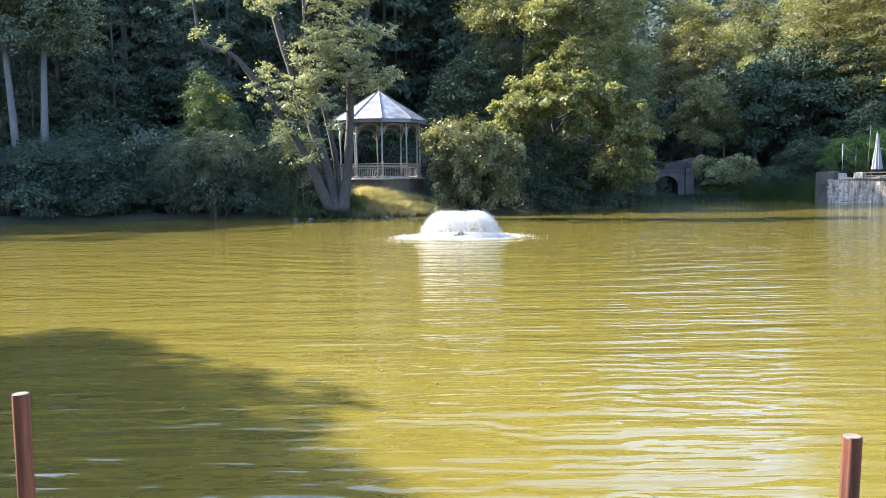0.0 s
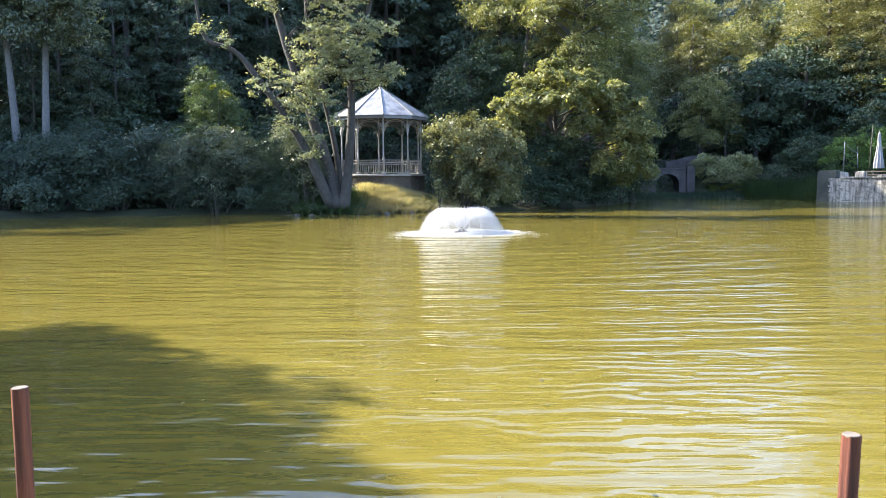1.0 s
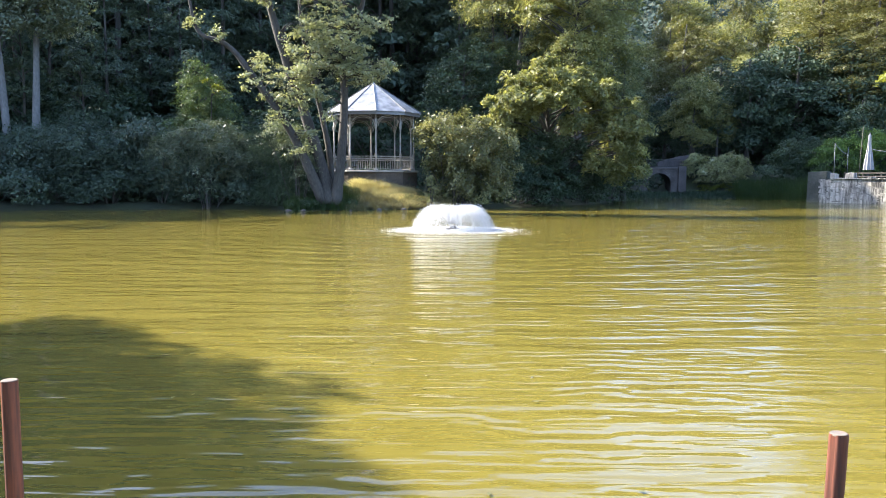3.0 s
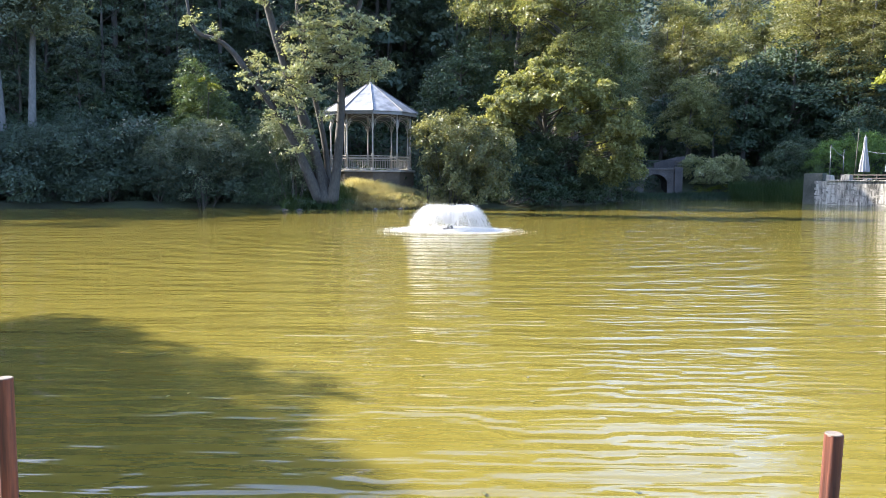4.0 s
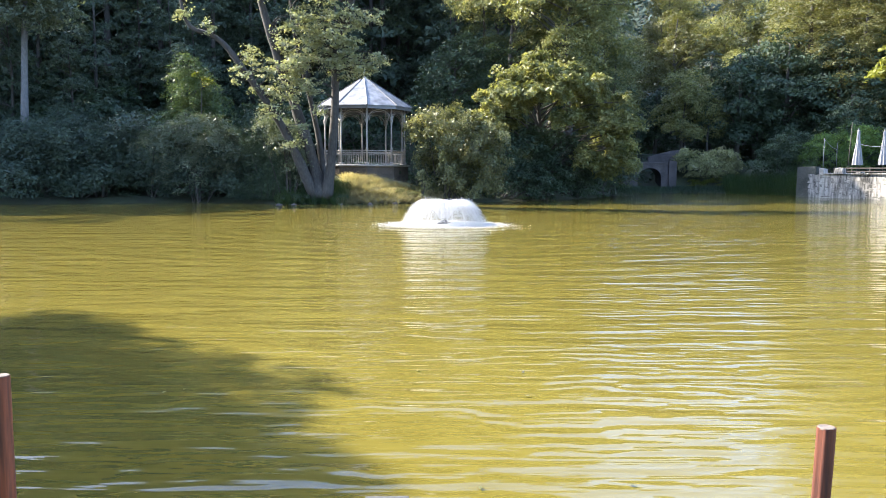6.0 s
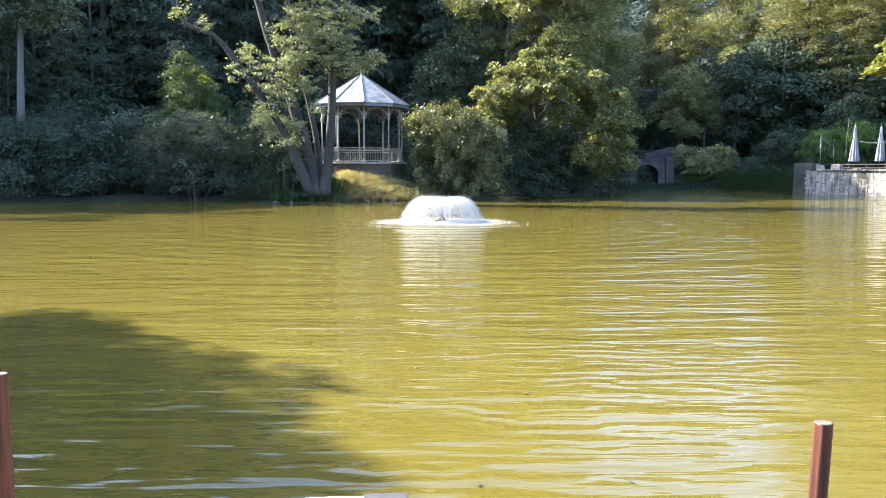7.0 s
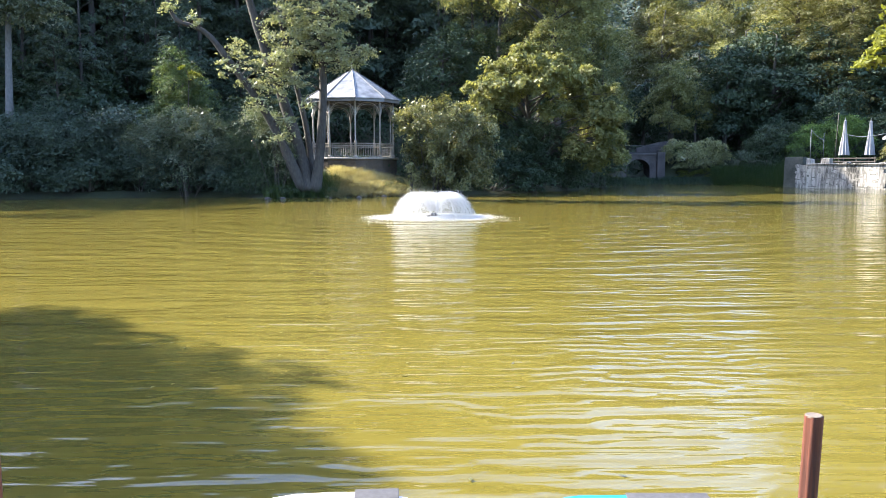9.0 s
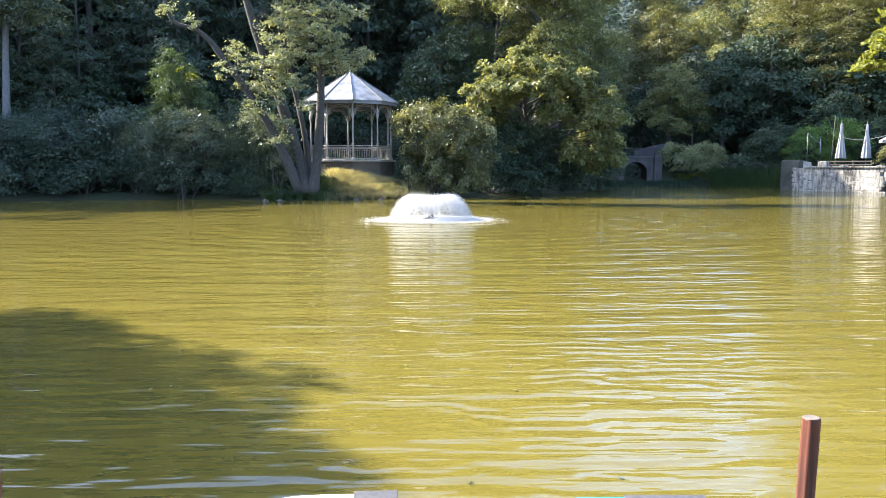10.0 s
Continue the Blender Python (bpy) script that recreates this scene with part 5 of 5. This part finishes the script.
OLIVE.scale = (0.6, 0.6, 0.6)
for x, y, s in ((18.6, 80, 0.6), (17.0, 77.6, 0.5), (10.0, 75.5, 0.62), (5.2, 80, 0.75)):
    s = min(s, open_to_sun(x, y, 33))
    ob = copy_thing(OLIVE, pose(x, y, ground_z(x, y) - 0.1, 0, 0, wr.uniform(0, 360)))
    ob.scale = (s, s, s)
# wooded hill added behind, mostly unseen, to keep sky out of the reflections
for row, y in enumerate((122, 131, 141, 152, 164)):
    x = -84 + 4 * (row % 2)
    while x < 0.15 * y - 6:
        ob = copy_thing(FOREST[2 if (row + int(x)) % 3 else 0], pose(x + wr.uniform(-2, 2), y + wr.uniform(-2, 2), ground_z(x, y) - 0.3, 0, 0, wr.uniform(0, 360)))
        s = wr.uniform(1.3, 1.6) if x < -2 else wr.uniform(0.85, 1.05)
        ob.scale = (s, s, s)
        x += 9
# low bushes under the wood
UNDER = shrub("shrub", "bush under the wood, leaves coloured dark for shade", (-38.5, 63.5), 47,
              [(0, 0, 2.0, 2.4, 2.0, 2.0), (1.2, 0.3, 3.0, 1.9, 1.7, 1.6), (-1.3, -0.4, 1.5, 2.2, 1.7, 1.5)], 290, 19, 0.34, 0.155, LEAF_SHADED, 8, group="bushes under the wood", far=True)
for x, y, s in ((-36, 62, 1.3), (-31, 63.5, 1.4), (-27, 65, 1.3), (-23, 66, 1.3), (-40, 65, 1.5), (-33, 68, 1.5), (-28, 70, 1.5), (-22, 70, 1.4), (-16, 66, 1.2), (-14, 70, 1.4), (-38, 73, 1.7), (-31, 75, 1.7), (-24, 77, 1.7), (-12, 74, 1.6), (2, 70, 1.3), (10.2, 67.6, 0.75), (13.4, 71.6, 0.8), (7.4, 65.4, 0.7), (22.6, 94.6, 0.75), (30.2, 96.6, 0.5), (-6.5, 74, 1.3)):
    ob = copy_thing(UNDER, pose(x, y, ground_z(x, y) - 0.1, 0, 0, wr.uniform(0, 360)))
    ob.scale = (s, s, s)
# two pale trunks before the dark wood
for x, y, lean, seed in ((-32.5, 60.0, -1.2, 61), (-30.7, 60.4, 0.9, 62)):
    tree("tree", "slim pale-trunked tree with a high shaded crown", (x, y), seed, [(0, 0, 0), (lean * 0.1, 0, 5), (lean * 0.5, 0, 13), (lean * 1.1, 0, 20)], 0.42,
         [(lean, -0.5, 14.5, 2.8, 2.2, 1.6), (lean + 2.0, -1.0, 13.2, 2.0, 1.5, 1.0), (lean + 0.4, -1.2, 12.6, 1.8, 1.3, 0.8), (lean + 1.6, -0.8, 15.2, 2.2, 2.0, 1.4), (lean + 0.8, -0.5, 17.5, 2.6, 2.2, 1.6), (lean - 1.5, 0, 17.0, 2.4, 2.2, 1.6)], 700, 18, 0.5, 0.15, LEAF_WILLOW, BARK_PALE, group="pale-trunked trees")
for x, y, seed in ((-30.0, 92.0, 63), (-27.6, 90.5, 64)):
    tree("tree", "slim grey trunk with a few leaves before the wood", (x, y), seed, [(0, 0, 0), (0.1, 0, 8), (-0.2, 0, 16), (-0.5, 0, 26)], 0.24,
         [(-0.4, 0, 22, 1.6, 1.5, 2.0), (0.6, 0, 26, 2.2, 2, 2.5)], 160, 14, 0.45, 0.12, LEAF_SHRUB, group="slim grey trees")

# ---- the hillside across the inlet ----
HILL = [
    tree("tree", "sunlit yellow-green hillside tree", (36.0, 118.0), 71, [(0, 0, 0), (0.3, 0, 6), (0.0, 0, 12), (0.4, 0, 17)], 0.35,
         [(0, 0, 10, 4.4, 4.2, 4.0), (2.4, 0, 13.0, 3.4, 3.4, 3.4), (-2.6, -0.5, 8.0, 3.2, 3.2, 2.8), (0.4, 0, 16, 2.8, 2.8, 2.6), (2.2, -1, 7, 3.0, 3, 2.6)], 580, 18, 0.6, 0.215, LEAF_YELLOW, BARK_DARK, group="hillside trees", far=True),
    tree("tree", "olive green hillside tree with visible limbs", (44.0, 120.0), 72, [(0, 0, 0), (-0.4, 0, 6), (0.2, 0, 11), (0.1, 0, 16)], 0.33,
         [(0, 0, 11, 4.0, 4.0, 3.6), (-2.2, 0, 13.6, 3.0, 3, 2.8), (2.6, 0, 9.0, 3.2, 3, 2.6), (0.4, 0, 15.6, 2.6, 2.6, 2.2)], 600, 18, 0.6, 0.2, LEAF_OAK, BARK_DARK, group="hillside trees", far=True),
]
for x, y, k, s in ((33.0, 104.5, 1, 0.72), (36.2, 103.0, 1, 0.6), (39.5, 133, 0, 1.1), (29.4, 118, 1, 0.85), (36.5, 126, 0, 0.9), (44, 112, 1, 0.8), (48.5, 113, 0, 0.8), (41.5, 134, 1, 1.1), (49.0, 130, 0, 1.15), (56.0, 127, 1, 1.2), (62.0, 124, 0, 1.3), (52.0, 116, 1, 1.0), (58.5, 114, 0, 1.1), (65.0, 112, 0, 1.45), (70, 122, 1, 1.6), (64, 130, 0, 1.6),
                   (27.0, 114, 1, 0.8), (76, 116, 1, 1.7), (70, 104, 0, 1.6), (78, 100, 1, 1.6)):
    ob = copy_thing(HILL[k], pose(x, y, ground_z(x, y) - 0.1, 0, 0, wr.uniform(0, 360)))
    ob.scale = (s, s, s)
HIGH = tree("tree", "very tall olive tree on the slope beyond the terrace", (54.0, 99.0), 78, [(0, 0, 0), (0.3, 0, 12), (0.0, 0, 24), (0.4, 0, 38)], 0.5,
            [(0, -1.5, 9, 4.6, 3.6, 3.2), (0, 0, 16, 5.0, 4.6, 4.0), (2.4, 0, 22, 4.4, 4.2, 4.0), (-2.6, -0.5, 24, 4.2, 4.2, 3.6), (0.4, 0, 30, 4.6, 4.6, 4.4), (0.2, -1, 37, 3.6, 3.6, 4.0), (0.4, -2.8, 12.5, 4.4, 2.4, 3.0), (-0.4, -3.0, 19, 4.6, 2.4, 3.2), (0.6, -2.8, 26, 4.4, 2.4, 3.2)], 1700, 18, 0.6, 0.18, LEAF_YELLOW, BARK_DARK, group="tall trees beyond the terrace", far=True)
HIGH.scale = (0.95, 0.95, 0.6)
for x, y, s, tall in ((61, 104, 1.4, 1.4), (59, 114, 1.3, 1.5), (51.5, 108, 1.2, 0.72), (64, 97, 1.4, 1.4), (68, 106, 1.4, 1.4)):
    ob = copy_thing(HIGH, pose(x, y, ground_z(x, y) - 0.1, 0, 0, wr.uniform(-40, 40)))
    ob.scale = (s, s, tall)
# trees at its foot, their shade put into a dark leaf colour
FOOT = tree("tree", "dense tree at the hill's foot, leaves coloured dark for shade", (40.0, 103.0), 73, [(0, 0, 0), (0.1, 0, 4), (0.2, 0, 8), (0.0, 0, 11)], 0.28,
            [(0, 0, 6.5, 3.6, 3.4, 3.4), (2.2, -0.5, 4.8, 3.0, 3, 2.8), (-2.2, 0, 5.0, 3.0, 3, 2.8), (0.4, 0, 9.2, 2.4, 2.4, 2.2), (0.4, -0.8, 2.6, 3.4, 2.6, 2.2)], 480, 18, 0.5, 0.205, LEAF_SHADED, BARK_DARK, group="trees at the hill's foot", far=True)
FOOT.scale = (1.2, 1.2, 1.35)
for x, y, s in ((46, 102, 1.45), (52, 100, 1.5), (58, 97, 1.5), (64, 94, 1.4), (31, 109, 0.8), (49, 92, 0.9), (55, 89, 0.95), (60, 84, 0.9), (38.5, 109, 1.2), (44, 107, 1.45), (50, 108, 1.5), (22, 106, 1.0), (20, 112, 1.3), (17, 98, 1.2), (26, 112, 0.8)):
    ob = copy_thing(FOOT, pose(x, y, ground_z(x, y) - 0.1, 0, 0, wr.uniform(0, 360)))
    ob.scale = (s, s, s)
tree("tree", "small lighter green tree behind the bridge", (32.4, 101.0), 79, [(0, 0, 0), (0.1, 0, 3), (-0.1, 0, 6), (0.1, 0, 9)], 0.18,
     [(0, -0.4, 8.0, 1.8, 1.6, 1.6), (-0.8, -0.6, 5.6, 1.6, 1.4, 1.4), (0.7, -0.5, 4.6, 1.5, 1.4, 1.2), (0.4, -0.4, 10.0, 1.2, 1.2, 1.2)], 420, 18, 0.34, 0.13, LEAF_OAK, BARK_DARK)
shrub("shrub", "low bush with flowering sprays by the water, leaves painted pale for sunlight", (33.4, 95.5), 74,
      [(-1.6, 0, 2.0, 2.6, 1.8, 1.7), (1.8, 0, 1.8, 2.6, 1.8, 1.7), (0, -0.4, 1.2, 3.4, 1.8, 1.2)], 620, 20, 0.34, 0.12, LEAF_FLOWER_LIT, 8)
shrub("shrub", "low yellow-green marsh plants at the water's edge", (33.6, 94.2), 80,
      [(-1.9, 0.4, 0.35, 1.6, 0.6, 0.4), (0.4, -0.2, 0.45, 1.5, 0.6, 0.5), (2.2, -0.8, 0.4, 1.3, 0.6, 0.45)], 170, 18, 0.2, 0.10, LEAF_HANG, 6, width=0.2)
shrub("hedge", "bright fresh-green bush behind the terrace", (45.3, 87.4), 75,
      [(-1.5, 0, 3.6, 2.6, 2.0, 2.6), (1.4, 0, 4.4, 2.6, 2.0, 2.6), (3.4, 0.3, 4.4, 2.2, 2, 2.4)], 1100, 20, 0.34, 0.11, LEAF_FRESH, 8, category="hedge", width=0.25)
shrub("shrub", "dark green bush beside the terrace end", (40.4, 90.5), 76,
      [(0, 0, 3.6, 2.6, 2.0, 2.6), (1.8, 0, 4.4, 2.6, 2, 2.4), (-1.2, 0.4, 2.4, 2.2, 1.8, 2.0)], 800, 20, 0.34, 0.11, LEAF_SHRUB, 8)
shrub("hedge", "clipped yellow-green hedge at the terrace's end", (44.9, 73.5), 77,
      [(0, 0, 1.2, 1.3, 1.2, 1.3), (1.6, -0.4, 1.3, 1.3, 1.2, 1.3)], 420, 20, 0.18, 0.08, LEAF_YELLOW, 6, category="hedge")


# ---- grass, reeds and water plants ----
def blades(name, label, rng, at, height, width, lean, mat):
    """Grass: narrow upright blades, each bent a little."""
    n = len(at)
    a = rng.random(n) * 2 * math.pi
    side = np.stack([np.cos(a), np.sin(a), np.zeros(n)], 1) * width
    tip = np.stack([rng.normal(size=n) * lean, rng.normal(size=n) * lean, np.ones(n)], 1) * (height * rng.uniform(0.5, 1.2, n))[:, None]
    c = np.stack([at - side, at + side, at + tip + side * 0.25, at + tip - side * 0.25], 1)
    ob = new(name, quads(name, c, mat))
    return tagged(ob, label, "grass", kind="stuff")


def grass_on(rng, n, x0, x1, y0, y1, keep):
    x, y = rng.uniform(x0, x1, n), rng.uniform(y0, y1, n)
    d = shore_distance(x, y)
    ok = keep(x, y, d)
    x, y = x[ok], y[ok]
    pull = rng.random(len(x)) < 0.75           # most blades gather in tufts
    x = np.where(pull, np.round(x / 0.34) * 0.34 + 0.13 * np.sin(np.round(y / 0.34) * 5.1 + np.round(x / 0.34) * 3.7) + rng.normal(size=len(x)) * 0.06, x)
    y = np.where(pull, np.round(y / 0.34) * 0.34 + 0.13 * np.sin(np.round(x / 0.34) * 4.3 + np.round(y / 0.34) * 2.9) + rng.normal(size=len(x)) * 0.06, y)
    return np.stack([x, y, ground_height(x, y) - 0.03], 1)


rg = np.random.default_rng(81)
off_base = lambda x, y, d: (d > 0.05) & (np.hypot(x + 5.33, y - 64) > 3.75)
crest = grass_on(rg, 42000, -6.6, 0.6, 56.2, 62.0, off_base)
# Paler blades where the mound is sunlit, the darker copy where it is shaded.
high = crest[:, 2] + 0.25 * np.sin(crest[:, 0] * 2.3) + 0.15 * np.sin(crest[:, 1] * 5.1 + crest[:, 0]) > 0.95 - 0.75 * ease(-5.5, -2.0, crest[:, 0])
blades("mound_grass", "pale dry grass on the crest of the bandstand mound", rg, crest[high], 0.42, 0.018, 0.9, STRAW)
blades("bank_weeds", "grass and weeds on the mound's bank, coloured darker for shade", rg, crest[~high], 0.45, 0.02, 0.7, STRAW_SHADED)
blades("shore_grass", "green grass along the island's edge", rg, grass_on(rg, 18000, -11.0, -6.0, 55.2, 59.0, lambda x, y, d: d > 0.02), 0.6, 0.016, 0.3, REED)
blades("reeds", "dark green reeds at the water beside the terrace", rg, grass_on(rg, 30000, 34.5, 41.0, 82.0, 93, lambda x, y, d: (d > -1.8) & (d < 1.2)), 1.9, 0.022, 0.15, REED)
blades("far_bank_grass", "dull green grass on the far bank", rg, grass_on(rg, 22000, 22, 38, 89, 97, lambda x, y, d: (d > -0.2) & (d < 2.0)), 0.45, 0.02, 0.4, LEAF_SHADED)


for x, y, sz, seed in ((-2.6, 58.9, 1.0, 83), (-1.5, 59.1, 0.8, 84), (-1.9, 60.2, 0.9, 85), (-9.2, 56.2, 1.0, 86), (-10.0, 56.0, 1.1, 87), (-6.6, 57.1, 0.8, 88)):
    shrub("weed_clump", "knee-high clump of yellowing weeds on the mound", (x, y), seed, [(0, 0, 0.35 * sz, 0.7 * sz, 0.5 * sz, 0.4 * sz), (0.4 * sz, 0, 0.3 * sz, 0.5 * sz, 0.4 * sz, 0.35 * sz)],
          60, 16, 0.12, 0.06, LEAF_LAUREL if seed < 86 else LEAF_SHRUB, 5, category="weeds", group="weeds on the mound")


shrub("shrub", "small white-flowering bush on a thin stem by the bandstand mound", (-0.55, 58.9), 89,
      [(0, 0, 1.5, 0.35, 0.3, 0.4), (0.15, 0, 0.9, 0.4, 0.35, 0.35), (-0.05, 0, 2.3, 0.25, 0.25, 0.3)], 46, 16, 0.12, 0.075, LEAF_FLOWER_LIT, 7)


def stones_on_shore():
    r = random.Random(3)
    kinds = []
    for k in range(5):
        bm = bmesh.new()
        bmesh.ops.create_icosphere(bm, subdivisions=2, radius=0.2)
        for v in bm.verts:
            v.co *= 1 + 0.35 * noise.noise(v.co * 6 + Vector((k * 9, 0, 0)))
            v.co.z *= 0.6
        me = bpy.data.meshes.new("shore_stone")
        bm.to_mesh(me)
        bm.free()
        me.materials.append(STONE_DARK)
        kinds.append(me)
    for x, y in ((-10.6, 55.3), (-9.6, 55.6), (-6.4, 56.4), (-4.4, 57.0), (-2.6, 57.6), (0.2, 58.6), (1.1, 59.2), (2.4, 60.2), (3.2, 60.8)):
        ob = new("shore_stone", kinds[r.randrange(5)])
        s = r.uniform(0.7, 1.6)
        ob.matrix_basis = Matrix.LocRotScale((x, y, max(ground_z(x, y), -0.05) + 0.02), Euler((0, 0, r.uniform(0, 6))), (s, s, s))
        tagged(ob, "grey worn stone at the water's edge", "stone", "shore stones")


stones_on_shore()

# ---- added trees behind the viewer, and trees beside the viewer ----
# Unseen copies that block sky light from the near water.
for x, y, k in ((-29, -10, 2), (-21, -8, 0), (-13, -7, 2), (-5, -9, 0), (5, -8, 2), (13, -9, 0), (22, -8, 2), (31, -8, 0), (-9, -15, 0), (1, -16, 2), (-16, -0.5, 2), (-20, -3, 0), (-19, 2.5, 2)):
    copy_thing(FOREST[k], pose(x, y, ground_z(x, y) - 0.1, 0, 0, 40 * x)).scale = (1.3, 1.3, 1.3)
# Unseen tree known by its shadow; its three highest lobes only block sky.
tree("tree", "large leafy tree on the near bank shading the water", (-14.9, 10.1), 91, [(0, 0, 0), (0.1, 0, 3), (0.6, 0, 6), (0.9, 0, 9)], 0.35,
     [(-0.9, 2.2, 8, 2.0, 1.6, 1.5), (1.45, 1.3, 8, 1.9, 1.8, 1.5), (1.0, -0.6, 8.3, 1.9, 2.0, 1.7), (-1.7, -0.4, 8, 3.0, 2.6, 2.0), (-1.8, 5.0, 8, 2.4, 1.3, 1.2), (0.2, 2.6, 8, 2.2, 1.5, 1.4),
      (1.5, -1.8, 7.4, 1.6, 1.6, 1.2), (1.9, 0.0, 8.2, 1.5, 1.9, 1.4), (-3.8, 2.0, 10.5, 3.0, 2.2, 1.8), (-4.0, 1.2, 11.2, 2.6, 2.0, 1.6), (-6.0, 2.6, 12.5, 2.8, 2.2, 2.0)], 3300, 18, 0.34, 0.15, LEAF_SHRUB, hollow=0.2)
tree("tree", "leafy tree on the near bank with an overhanging bough", (14.6, 11.6), 92, [(0, 0, 0), (-0.1, 0, 2.5), (-0.6, 0, 4.5), (-1.2, 0, 7.0)], 0.25,
     [(-7.75, 0.3, 3.82, 0.42, 0.5, 0.14), (-7.15, 0.4, 4.15, 0.75, 0.6, 0.35), (-6.85, 0.3, 4.5, 0.75, 0.6, 0.4), (-6.9, 0.3, 4.95, 0.55, 0.6, 0.4), (-6.6, 0.5, 5.5, 0.7, 0.6, 0.4), (-5.8, 0.3, 4.4, 1.2, 0.9, 0.7), (-3.5, 0, 5.0, 1.6, 1.4, 1.0), (-1, 0, 6.5, 2.4, 2.2, 2.0)], 780, 16, 0.10, 0.05, LEAF_HANG, boughs=30, hollow=0.1, width=0.5)


# ---- far woods on the distant hill ----
def far_woods():
    rng = np.random.default_rng(95)
    n = 46000
    x, y = rng.uniform(60, 330, n), rng.uniform(330, 640, n)
    z = ground_height(x, y)
    at = np.stack([x, y, z + rng.uniform(1, 10, n)], 1)
    c = leaves(rng, at, np.tile((0.0, -0.5, 0.6), (n, 1)), 1.5, 0.6, 0.6, 0.7, True)
    tagged(new("far_woods", quads("far_woods", c, LEAF_FAR)), "distant wooded hill, haze tinted into its leaves", "woods", kind="stuff")


far_woods()


def undergrowth():
    rng = np.random.default_rng(96)
    x = np.concatenate([rng.uniform(-50, 12, 26000), rng.uniform(12, 80, 34000)])
    y = np.concatenate([rng.uniform(62, 108, 26000), rng.uniform(98, 138, 34000)])
    ok = shore_distance(x, y) > 2.5
    x, y = x[ok], y[ok]
    at = np.stack([x, y, ground_height(x, y) + rng.random(len(x)) ** 2 * 0.9], 1)
    c = leaves(rng, at, np.tile((0.0, -0.3, 0.7), (len(x), 1)), 0.26, 0.45, 0.5, 0.7, True)
    tagged(new("undergrowth", quads("undergrowth", c, LEAF_SHADED)), "low leafy undergrowth on the wooded slopes", "undergrowth", kind="stuff")


undergrowth()
